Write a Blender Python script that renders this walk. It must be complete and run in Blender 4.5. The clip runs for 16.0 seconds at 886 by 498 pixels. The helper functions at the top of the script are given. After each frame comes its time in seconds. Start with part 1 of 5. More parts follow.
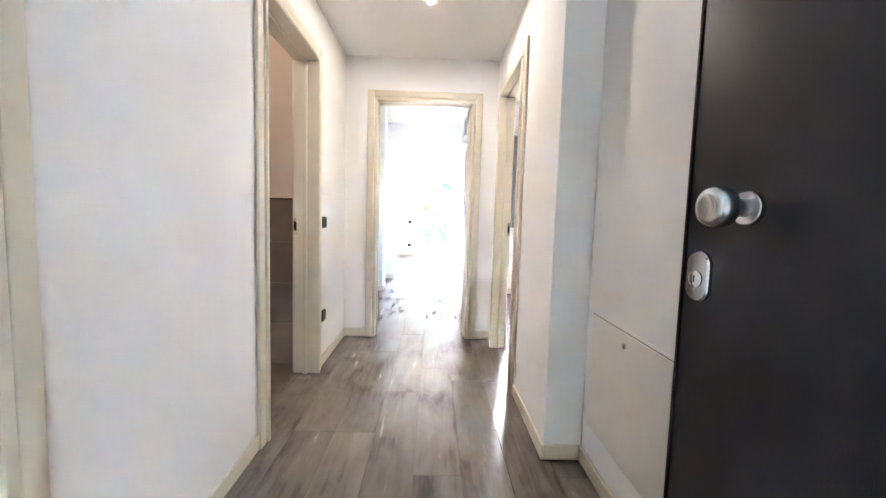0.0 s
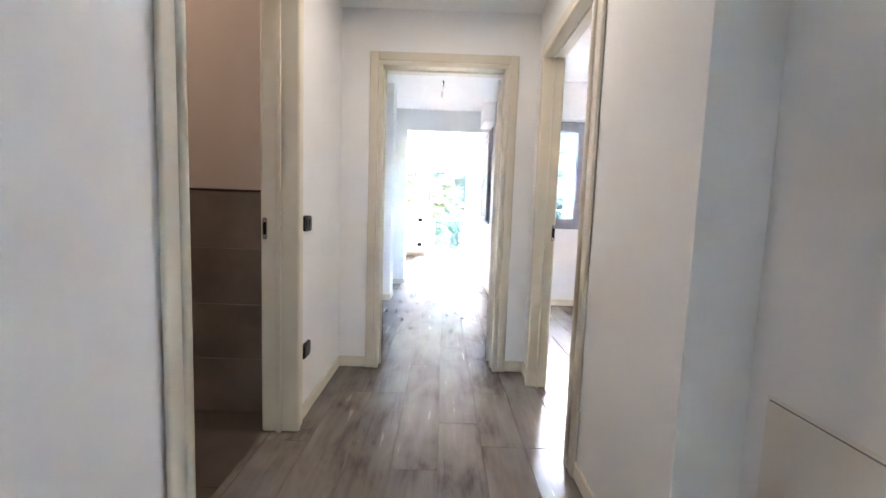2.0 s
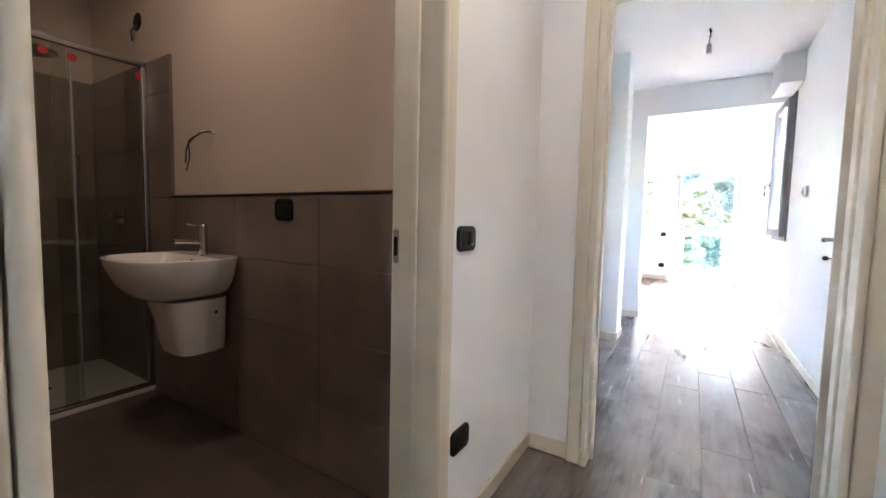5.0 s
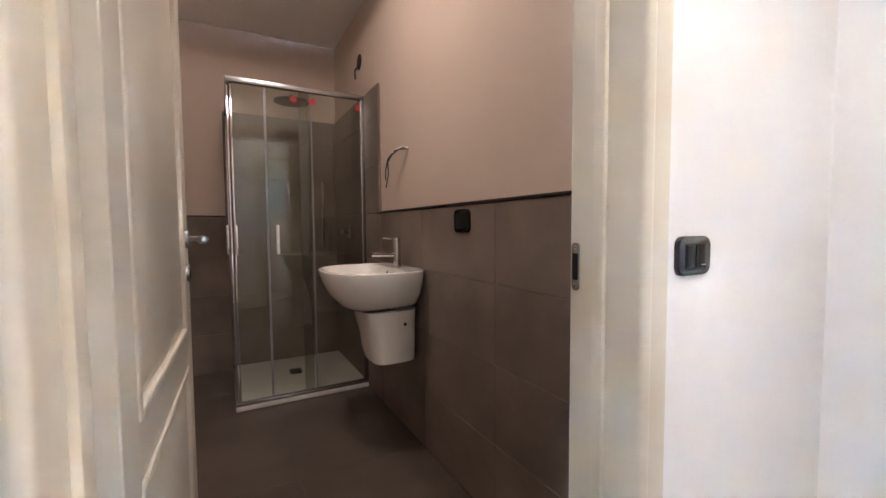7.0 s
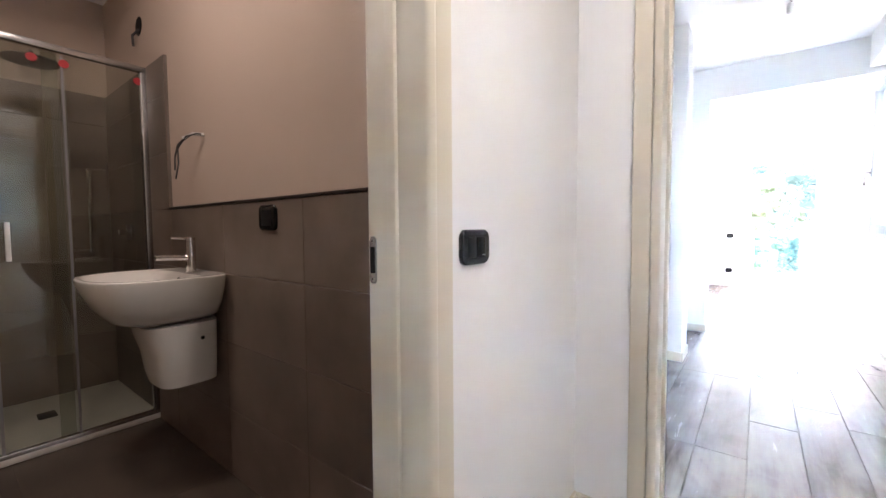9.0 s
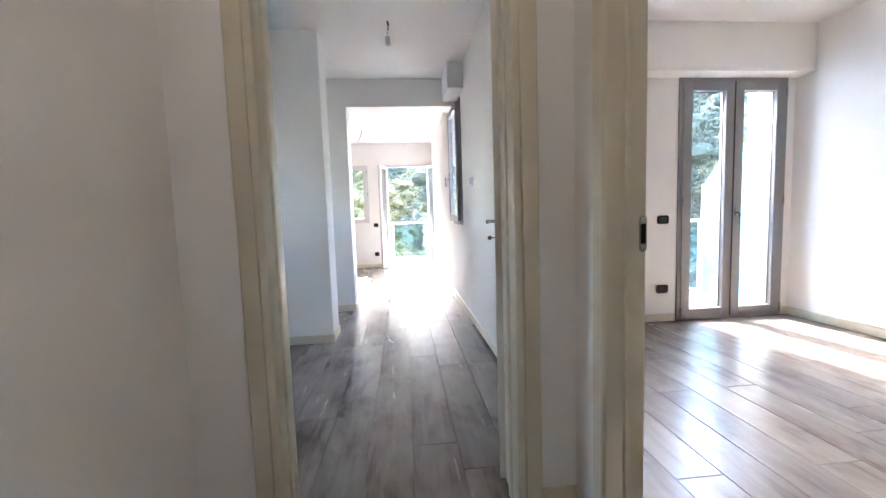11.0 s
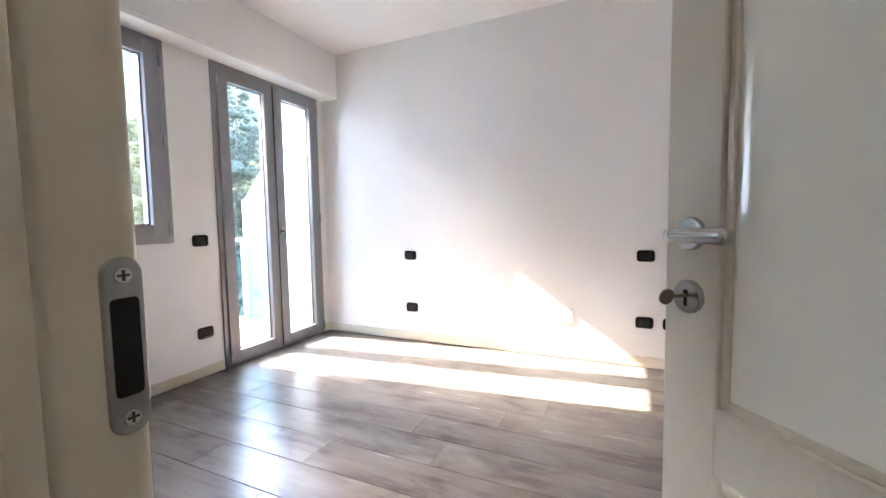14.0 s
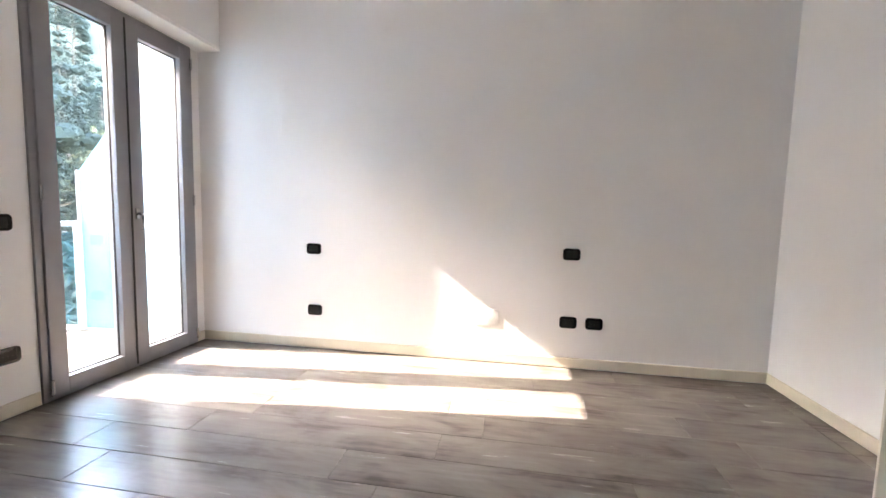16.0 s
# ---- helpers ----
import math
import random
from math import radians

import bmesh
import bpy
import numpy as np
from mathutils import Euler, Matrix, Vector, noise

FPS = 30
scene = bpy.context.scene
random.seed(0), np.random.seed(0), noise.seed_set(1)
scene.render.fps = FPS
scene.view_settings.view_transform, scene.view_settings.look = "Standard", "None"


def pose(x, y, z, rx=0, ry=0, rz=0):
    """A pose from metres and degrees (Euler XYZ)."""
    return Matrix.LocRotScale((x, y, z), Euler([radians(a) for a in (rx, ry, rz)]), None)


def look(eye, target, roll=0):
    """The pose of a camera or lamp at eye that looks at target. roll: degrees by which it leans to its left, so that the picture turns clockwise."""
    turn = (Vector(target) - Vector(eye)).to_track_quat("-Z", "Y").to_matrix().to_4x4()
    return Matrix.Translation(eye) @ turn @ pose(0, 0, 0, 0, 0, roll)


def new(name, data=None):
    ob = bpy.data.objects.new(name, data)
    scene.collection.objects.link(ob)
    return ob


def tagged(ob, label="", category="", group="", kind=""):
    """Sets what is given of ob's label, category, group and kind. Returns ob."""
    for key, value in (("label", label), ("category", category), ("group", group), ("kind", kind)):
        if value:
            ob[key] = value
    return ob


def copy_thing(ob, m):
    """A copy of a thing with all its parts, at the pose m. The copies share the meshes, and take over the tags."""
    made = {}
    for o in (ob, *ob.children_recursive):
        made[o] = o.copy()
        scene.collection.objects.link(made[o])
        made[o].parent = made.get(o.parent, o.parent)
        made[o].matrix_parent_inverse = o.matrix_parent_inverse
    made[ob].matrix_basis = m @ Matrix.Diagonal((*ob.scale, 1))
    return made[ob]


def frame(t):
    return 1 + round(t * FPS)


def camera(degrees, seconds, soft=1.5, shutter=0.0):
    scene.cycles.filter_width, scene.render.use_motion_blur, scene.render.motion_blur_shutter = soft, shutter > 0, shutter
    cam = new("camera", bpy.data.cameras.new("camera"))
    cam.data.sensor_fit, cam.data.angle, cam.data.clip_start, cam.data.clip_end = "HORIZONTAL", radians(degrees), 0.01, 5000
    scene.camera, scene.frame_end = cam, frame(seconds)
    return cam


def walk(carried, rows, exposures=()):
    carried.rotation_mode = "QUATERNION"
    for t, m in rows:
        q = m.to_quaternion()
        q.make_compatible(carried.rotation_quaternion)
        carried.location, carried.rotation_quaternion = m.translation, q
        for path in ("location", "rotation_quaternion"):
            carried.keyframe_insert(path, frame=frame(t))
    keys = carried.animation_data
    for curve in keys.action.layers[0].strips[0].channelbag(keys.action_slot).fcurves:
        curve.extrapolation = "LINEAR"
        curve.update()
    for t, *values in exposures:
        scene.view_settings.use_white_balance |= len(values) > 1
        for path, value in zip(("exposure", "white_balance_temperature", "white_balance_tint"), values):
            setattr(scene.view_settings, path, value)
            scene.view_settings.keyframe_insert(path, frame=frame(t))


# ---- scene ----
cam = camera(95.5, 16.0)
PATH = [
    (0, (0.073, -0.011, 1.119), (0.123, 1.981, 0.954), 1.7),
    (0.5, (0.071, 0.157, 1.126), (0.107, 2.149, 0.952), 2.0),
    (1, (0.023, 0.374, 1.123), (0.049, 2.366, 0.951), 2.1),
    (1.5, (0.001, 0.563, 1.123), (0.012, 2.555, 0.946), 2.1),
    (2, (-0.002, 0.786, 1.127), (0.003, 2.777, 0.947), 2.0),
    (2.5, (-0.006, 0.957, 1.121), (-0.022, 2.95, 0.947), 1.8),
    (3, (-0.038, 1.154, 1.126), (-0.101, 3.146, 0.956), 1.9),
    (3.5, (-0.066, 1.29, 1.118), (-0.238, 3.277, 0.962), 1.9),
    (4, (-0.064, 1.434, 1.111), (-0.465, 3.388, 0.961), 1.9),
    (4.5, (-0.043, 1.6, 1.113), (-0.755, 3.463, 0.967), 1.8),
    (5, (-0.087, 1.745, 1.105), (-1.134, 3.443, 0.962), 1.3),
    (5.2, (-0.105, 1.798, 1.099), (-1.255, 3.429, 0.97), 0.9),
    (7.3, (-0.227, 2.061, 1.111), (-1.998, 2.986, 1.009), -0.3),
    (7.5, (-0.225, 2.075, 1.102), (-1.987, 3.018, 1.01), 0.4),
    (8, (-0.218, 2.104, 1.099), (-1.897, 3.187, 1.013), 0.1),
    (8.5, (-0.201, 2.108, 1.094), (-1.7, 3.429, 1.007), -0.2),
    (9, (-0.187, 2.111, 1.091), (-1.417, 3.685, 0.988), -0.4),
    (9.5, (-0.149, 2.072, 1.096), (-1.003, 3.875, 0.959), -0.8),
    (10, (-0.134, 2.079, 1.098), (-0.604, 4.015, 0.931), -0.4),
    (10.2, (-0.107, 2.086, 1.092), (-0.47, 4.047, 0.929), -0.6),
    (12.3, (0.154, 2.698, 1.103), (1.396, 4.254, 0.908), -1.1),
    (12.5, (0.176, 2.766, 1.096), (1.543, 4.213, 0.904), -0.5),
    (13, (0.294, 2.879, 1.092), (1.852, 4.121, 0.918), -0.7),
    (13.5, (0.461, 2.983, 1.1), (2.167, 4.016, 0.948), -0.8),
    (14, (0.568, 3.079, 1.092), (2.384, 3.906, 0.953), -1.0),
    (14.5, (0.660, 3.216, 1.098), (2.560, 3.826, 0.956), -0.6),
    (15, (0.752, 3.296, 1.092), (2.696, 3.742, 0.935), 0.2),
    (15.5, (0.825, 3.357, 1.089), (2.789, 3.696, 0.914), 0.9),
    (16, (0.873, 3.4, 1.072), (2.842, 3.711, 0.902), 1.4),
]
EXPOSURES = [
    (0.0, 8.6, 6800, 16), (1.2, 8.15, 6750, 16), (2.0, 7.9, 6600, 16), (3.5, 7.65, 6400, 16), (5.2, 7.8, 6700, 18),
    (7.3, 8.75, 6300, 18), (8.3, 8.75, 6300, 18), (9.2, 8.25, 6350, 18), (10.2, 7.4, 6800, 18),
    (12.3, 6.25, 7900, 16), (13.0, 6.25, 9200, 17), (13.6, 6.5, 7200, 17), (14.5, 6.65, 6950, 17), (16.0, 6.4, 7300, 17)]
walk(cam, [(t, look(eye, target, roll)) for t, eye, target, roll in PATH], EXPOSURES)

# ---- world, sun, light from the openings, exposure ----
SUN_EL, SUN_AZ = radians(35.5), math.atan2(-0.11, 1.0)   # towards +y, a little to -x
world = bpy.data.worlds.new("world")
scene.world = world
world.use_nodes = True
wn = world.node_tree
for n in list(wn.nodes):
    wn.nodes.remove(n)
w_out, w_bg, w_sky = (wn.nodes.new(k) for k in ("ShaderNodeOutputWorld", "ShaderNodeBackground", "ShaderNodeTexSky"))
w_sky.sky_type = "NISHITA"
w_sky.sun_disc = False
w_sky.sun_elevation, w_sky.sun_rotation = SUN_EL, SUN_AZ
w_bg.inputs["Strength"].default_value = 0.15
wn.links.new(w_sky.outputs[0], w_bg.inputs[0])
wn.links.new(w_bg.outputs[0], w_out.inputs[0])

sun = new("sun", bpy.data.lights.new("sun", "SUN"))
sun.data.energy, sun.data.angle, sun.data.color = 0.5, radians(0.5), (1.0, 0.93, 0.84)
sun.matrix_world = look((0, 0, 0), (math.cos(SUN_EL) * 0.109, -math.cos(SUN_EL) * 0.994, -math.sin(SUN_EL)))


def spot_light(name, x, y, z, watts, color=(1.0, 0.9, 0.78), size=0.06):
    lamp = new(name, bpy.data.lights.new(name, "SPOT"))
    lamp.data.energy, lamp.data.color, lamp.data.spot_size, lamp.data.spot_blend, lamp.data.shadow_soft_size = watts, color, radians(178), 0.15, size
    lamp.matrix_world = look((x, y, z), (x, y + 0.001, z - 1))
    return lamp


spot_light("hall_spot_lamp", 0.02, 2.66, 2.455, 0.02, (1.0, 0.95, 0.9))
# Out of view; added to supply the bathroom's warm light.
spot_light("bath_unseen_lamp", -1.80, 2.15, 2.595, 0.11, (1.0, 0.84, 0.69), 0.12)

# ---- materials ----


def material(name, color, rough=0.5, metal=0.0, vary=0.05, scale=6.0, bump=0.0, bump_scale=150.0, stain=0.0, stain_scale=0.8, random_value=0.0, coat=0.0):
    """A principled surface with fine grain, larger stains and light relief."""
    m = bpy.data.materials.new(name)
    m.use_nodes = True
    nt = m.node_tree
    p = nt.nodes["Principled BSDF"]
    p.inputs["Roughness"].default_value, p.inputs["Metallic"].default_value = rough, metal
    p.inputs["Coat Weight"].default_value = coat
    tc = nt.nodes.new("ShaderNodeTexCoord")
    geo = nt.nodes.new("ShaderNodeNewGeometry")

    def tex(s, detail=4.0):
        t = nt.nodes.new("ShaderNodeTexNoise")
        t.inputs["Scale"].default_value, t.inputs["Detail"].default_value = s, detail
        nt.links.new(geo.outputs["Position"], t.inputs["Vector"])
        return t

    hsv = nt.nodes.new("ShaderNodeHueSaturation")
    hsv.inputs["Color"].default_value = (*color, 1)
    total = None
    for s, amount in ((scale, vary), (stain_scale, stain)):
        if not amount:
            continue
        t = tex(s)
        mr = nt.nodes.new("ShaderNodeMapRange")
        mr.inputs["From Min"].default_value, mr.inputs["From Max"].default_value = 0.3, 0.7
        mr.inputs["To Min"].default_value, mr.inputs["To Max"].default_value = -amount, amount
        nt.links.new(t.outputs["Fac"], mr.inputs["Value"])
        if total is None:
            total = mr.outputs[0]
        else:
            ad = nt.nodes.new("ShaderNodeMath")
            nt.links.new(total, ad.inputs[0])
            nt.links.new(mr.outputs[0], ad.inputs[1])
            total = ad.outputs[0]
    if random_value:
        oi = nt.nodes.new("ShaderNodeObjectInfo")
        mr = nt.nodes.new("ShaderNodeMapRange")
        mr.inputs["To Min"].default_value, mr.inputs["To Max"].default_value = -random_value, random_value
        nt.links.new(oi.outputs["Random"], mr.inputs["Value"])
        if total is None:
            total = mr.outputs[0]
        else:
            ad = nt.nodes.new("ShaderNodeMath")
            nt.links.new(total, ad.inputs[0])
            nt.links.new(mr.outputs[0], ad.inputs[1])
            total = ad.outputs[0]
    if total is not None:
        ad = nt.nodes.new("ShaderNodeMath")
        ad.inputs[1].default_value = 1.0
        nt.links.new(total, ad.inputs[0])
        nt.links.new(ad.outputs[0], hsv.inputs["Value"])
    nt.links.new(hsv.outputs[0], p.inputs["Base Color"])
    if bump:
        t = tex(bump_scale, 2.0)
        b = nt.nodes.new("ShaderNodeBump")
        b.inputs["Strength"].default_value, b.inputs["Distance"].default_value = bump, 0.002
        nt.links.new(t.outputs["Fac"], b.inputs["Height"])
        nt.links.new(b.outputs[0], p.inputs["Normal"])
    return m


def gloss_by_angle(nt, base=0.045):
    """How much a pane mirrors: little when faced, much when seen along it."""
    lw, pw, mad = nt.nodes.new("ShaderNodeLayerWeight"), nt.nodes.new("ShaderNodeMath"), nt.nodes.new("ShaderNodeMath")
    lw.inputs["Blend"].default_value = 0.5
    pw.operation, mad.operation = "POWER", "MULTIPLY_ADD"
    pw.inputs[1].default_value, mad.inputs[1].default_value, mad.inputs[2].default_value = 4.5, 0.95 - base, base
    nt.links.new(lw.outputs["Facing"], pw.inputs[0])
    nt.links.new(pw.outputs[0], mad.inputs[0])
    return mad


def glass_material(name, tint, rough=0.0, base=0.045):
    """Thin clear glass: mostly lets light through, with a glossy skin by Fresnel."""
    m = bpy.data.materials.new(name)
    m.use_nodes = True
    nt = m.node_tree
    nt.nodes.remove(nt.nodes["Principled BSDF"])
    out = nt.nodes["Material Output"]
    tr, gl, mix = (nt.nodes.new(k) for k in ("ShaderNodeBsdfTransparent", "ShaderNodeBsdfGlossy", "ShaderNodeMixShader"))
    fr = gloss_by_angle(nt, base)
    tr.inputs[0].default_value = (*tint, 1)
    gl.inputs["Roughness"].default_value = rough
    nt.links.new(fr.outputs[0], mix.inputs[0])
    nt.links.new(tr.outputs[0], mix.inputs[1])
    nt.links.new(gl.outputs[0], mix.inputs[2])
    nt.links.new(mix.outputs[0], out.inputs[0])
    return m


def frosted_material(name, tint, milk=0.5):
    """Satin glass: part milky diffuse and translucent, with a soft gloss."""
    m = bpy.data.materials.new(name)
    m.use_nodes = True
    nt = m.node_tree
    nt.nodes.remove(nt.nodes["Principled BSDF"])
    out = nt.nodes["Material Output"]
    df, tl, mix, gl, mix2 = (nt.nodes.new(k) for k in ("ShaderNodeBsdfDiffuse", "ShaderNodeBsdfTranslucent", "ShaderNodeMixShader", "ShaderNodeBsdfGlossy", "ShaderNodeMixShader"))
    fr = gloss_by_angle(nt, 0.08)
    df.inputs[0].default_value = tl.inputs[0].default_value = (*tint, 1)
    mix.inputs[0].default_value = milk
    gl.inputs["Roughness"].default_value = 0.025
    nt.links.new(df.outputs[0], mix.inputs[1])
    nt.links.new(tl.outputs[0], mix.inputs[2])
    nt.links.new(fr.outputs[0], mix2.inputs[0])
    nt.links.new(mix.outputs[0], mix2.inputs[1])
    nt.links.new(gl.outputs[0], mix2.inputs[2])
    nt.links.new(mix2.outputs[0], out.inputs[0])
    return m


def plank_material():
    """Wood-look porcelain: taupe boards with long grain, cloudy streaks and a satin glaze."""
    m = bpy.data.materials.new("wood_look_porcelain")
    m.use_nodes = True
    nt = m.node_tree
    p = nt.nodes["Principled BSDF"]
    geo, oi = nt.nodes.new("ShaderNodeNewGeometry"), nt.nodes.new("ShaderNodeObjectInfo")
    shift = nt.nodes.new("ShaderNodeVectorMath")
    shift.operation = "MULTIPLY_ADD"
    comb = nt.nodes.new("ShaderNodeCombineXYZ")
    for i, k in enumerate((37.0, 91.0, 13.0)):
        mu = nt.nodes.new("ShaderNodeMath")
        mu.operation = "MULTIPLY"
        mu.inputs[1].default_value = k
        nt.links.new(oi.outputs["Random"], mu.inputs[0])
        nt.links.new(mu.outputs[0], comb.inputs[i])
    shift.inputs[1].default_value = (1, 1, 1)
    nt.links.new(geo.outputs["Position"], shift.inputs[0])
    nt.links.new(comb.outputs[0], shift.inputs[2])

    def streak(sx, sy, detail, rough=0.55, dist=0.0):
        mp = nt.nodes.new("ShaderNodeMapping")
        mp.inputs["Scale"].default_value = (sx, sy, 1)
        t = nt.nodes.new("ShaderNodeTexNoise")
        t.inputs["Scale"].default_value, t.inputs["Detail"].default_value = 1.0, detail
        t.inputs["Roughness"].default_value, t.inputs["Distortion"].default_value = rough, dist
        nt.links.new(shift.outputs[0], mp.inputs[0])
        nt.links.new(mp.outputs[0], t.inputs["Vector"])
        return t

    broad, grain, fine = streak(6, 2.4, 4, 0.55, 0.5), streak(34, 2.6, 5, 0.6, 0.3), streak(150, 7, 3)
    ramp = nt.nodes.new("ShaderNodeValToRGB")
    e = ramp.color_ramp.elements
    e[0].position, e[0].color = 0.34, (0.098, 0.084, 0.074, 1)
    e[1].position, e[1].color = 0.68, (0.262, 0.232, 0.206, 1)
    mid = ramp.color_ramp.elements.new(0.47)
    mid.color = (0.192, 0.165, 0.143, 1)
    mixer = nt.nodes.new("ShaderNodeMix")
    mixer.data_type = "FLOAT"
    mixer.inputs["Factor"].default_value = 0.3
    nt.links.new(broad.outputs["Fac"], mixer.inputs["A"])
    nt.links.new(grain.outputs["Fac"], mixer.inputs["B"])
    nt.links.new(mixer.outputs["Result"], ramp.inputs[0])
    # knots: small dark ovals drawn out along the board, with a paler halo of grain
    kmap, knots, kramp, kmix = (nt.nodes.new(k) for k in ("ShaderNodeMapping", "ShaderNodeTexVoronoi", "ShaderNodeMapRange", "ShaderNodeMix"))
    kmap.inputs["Scale"].default_value = (3.4, 1.3, 1)
    knots.inputs["Scale"].default_value = 1.0
    kramp.inputs["From Min"].default_value, kramp.inputs["From Max"].default_value = 0.02, 0.10
    kramp.inputs["To Min"].default_value, kramp.inputs["To Max"].default_value = 0.80, 1.0
    kmix.data_type, kmix.blend_type = "RGBA", "MULTIPLY"
    kmix.inputs[0].default_value = 1.0
    warp = nt.nodes.new("ShaderNodeVectorMath")
    warp.operation = "MULTIPLY_ADD"
    warp.inputs[1].default_value = (0.12, 0.12, 0.0)
    nt.links.new(grain.outputs["Color"], warp.inputs[0])
    nt.links.new(shift.outputs[0], warp.inputs[2])
    nt.links.new(warp.outputs[0], kmap.inputs[0])
    nt.links.new(kmap.outputs[0], knots.inputs["Vector"])
    nt.links.new(knots.outputs["Distance"], kramp.inputs["Value"])
    nt.links.new(ramp.outputs[0], kmix.inputs[6])
    nt.links.new(kramp.outputs[0], kmix.inputs[7])
    hsv = nt.nodes.new("ShaderNodeHueSaturation")
    mr = nt.nodes.new("ShaderNodeMapRange")
    mr.inputs["To Min"].default_value, mr.inputs["To Max"].default_value = 0.88, 1.10
    nt.links.new(oi.outputs["Random"], mr.inputs["Value"])
    nt.links.new(mr.outputs[0], hsv.inputs["Value"])
    nt.links.new(kmix.outputs[2], hsv.inputs["Color"])
    nt.links.new(hsv.outputs[0], p.inputs["Base Color"])
    rr = nt.nodes.new("ShaderNodeMapRange")
    rr.inputs["To Min"].default_value, rr.inputs["To Max"].default_value = 0.24, 0.29
    p.inputs["Specular IOR Level"].default_value = 0.55
    nt.links.new(grain.outputs["Fac"], rr.inputs["Value"])
    nt.links.new(rr.outputs[0], p.inputs["Roughness"])
    b = nt.nodes.new("ShaderNodeBump")
    b.inputs["Strength"].default_value, b.inputs["Distance"].default_value = 0.06, 0.001
    nt.links.new(fine.outputs["Fac"], b.inputs["Height"])
    nt.links.new(b.outputs[0], p.inputs["Normal"])
    return m


# Colour of the unseen landing, picked so its bounce light turns warm.
LANDING_BOUNCE = material("beige_bounce_paint", (0.54, 0.49, 0.43), 0.8, vary=0.03, scale=3, bump=0.3, bump_scale=200)
WALL = material("white_wall_paint", (0.85, 0.842, 0.825), 0.75, vary=0.012, scale=3, bump=0.25, bump_scale=260, stain=0.012)
CEIL = material("white_ceiling_paint", (0.86, 0.852, 0.84), 0.85, vary=0.01, scale=2, bump=0.2, bump_scale=220)
# The tint puts part of the bathroom's warm light into the paint.
BATH_WALL = material("warm_lit_bath_paint", (0.58, 0.475, 0.405), 0.75, vary=0.012, scale=3, bump=0.2, bump_scale=260)
TRIM = material("ivory_lacquer", (0.67, 0.61, 0.49), 0.35, vary=0.012, scale=9, bump=0.05, bump_scale=90, stain=0.02)
LEAF = material("cream_door_lacquer", (0.61, 0.57, 0.49), 0.33, vary=0.012, scale=7, bump=0.05, bump_scale=80, stain=0.015)
PANEL = material("cream_panel_lacquer", (0.77, 0.735, 0.665), 0.45, vary=0.012, scale=7, bump=0.05, bump_scale=80, stain=0.015)
BASE = material("ivory_baseboard_lacquer", (0.68, 0.62, 0.50), 0.4, vary=0.02, scale=12, stain=0.02)
PLANK = plank_material()
GROUT = material("taupe_grout", (0.17, 0.145, 0.12), 0.85, vary=0.1, scale=60)
BATH_TILE = material("concrete_look_tile", (0.178, 0.140, 0.117), 0.42, vary=0.13, scale=5, bump=0.15, bump_scale=120, stain=0.24, stain_scale=2.4, random_value=0.08)
BATH_FLOOR = material("dark_concrete_look_floor_tile", (0.096, 0.075, 0.061), 0.42, vary=0.12, scale=4, bump=0.12, bump_scale=120, stain=0.22, stain_scale=1.8, random_value=0.03)
BATH_FLOOR_GROUT = material("dark_floor_grout", (0.088, 0.072, 0.062), 0.8, vary=0.06, scale=50)
BATH_GROUT = material("beige_grout", (0.20, 0.175, 0.15), 0.85, vary=0.06, scale=50)
TILE_TRIM = material("brown_edge_trim", (0.06, 0.045, 0.04), 0.3, metal=0.6, vary=0.05)
BLACK = material("black_gloss_plastic", (0.010, 0.010, 0.011), 0.12, vary=0.1, scale=20)
BLACK.node_tree.nodes["Principled BSDF"].inputs["Specular IOR Level"].default_value = 0.28
GRAPHITE = material("graphite_gloss_plate", (0.016, 0.016, 0.019), 0.18, metal=0.2, vary=0.05, scale=20)
BLACK_MATT = material("black_satin_plastic", (0.009, 0.009, 0.010), 0.4, vary=0.1, scale=20)
BLACK_MATT.node_tree.nodes["Principled BSDF"].inputs["Specular IOR Level"].default_value = 0.2
DARK_DOOR = material("anthracite_door_skin", (0.013, 0.0125, 0.016), 0.40, vary=0.1, scale=9, bump=0.12, bump_scale=400, stain=0.06)
DARK_DOOR.node_tree.nodes["Principled BSDF"].inputs["Specular IOR Level"].default_value = 0.3
STEEL = material("satin_chrome", (0.44, 0.44, 0.45), 0.27, metal=1.0, vary=0.03, scale=30)
CHROME = material("polished_chrome", (0.72, 0.72, 0.73), 0.08, metal=1.0, vary=0.02, scale=20)
BRASS_KEY = material("darkened_brass_key", (0.16, 0.12, 0.08), 0.35, metal=1.0, vary=0.1, scale=60)
ALU = material("grey_aluminium_frame", (0.27, 0.27, 0.285), 0.4, metal=0.25, vary=0.03, scale=12, bump=0.05, bump_scale=300)
ALU_WHITE = material("pale_aluminium_frame", (0.62, 0.62, 0.63), 0.4, vary=0.02, scale=12)
GASKET = material("black_rubber_gasket", (0.02, 0.02, 0.02), 0.6, vary=0.1)
CERAMIC = material("white_glazed_ceramic", (0.80, 0.78, 0.75), 0.1, vary=0.01, scale=5, coat=0.3)
RESIN = material("white_shower_tray_resin", (0.72, 0.70, 0.66), 0.45, vary=0.03, scale=14, bump=0.2, bump_scale=90)
WHITE_PLASTIC = material("white_plastic", (0.78, 0.78, 0.77), 0.35, vary=0.01)
PAPER = material("white_paper_label", (0.78, 0.77, 0.75), 0.6, vary=0.02, scale=40)
INK = material("black_ink", (0.03, 0.03, 0.03), 0.6, vary=0.1)
RED = material("red_sticker", (0.45, 0.03, 0.04), 0.4, vary=0.05)
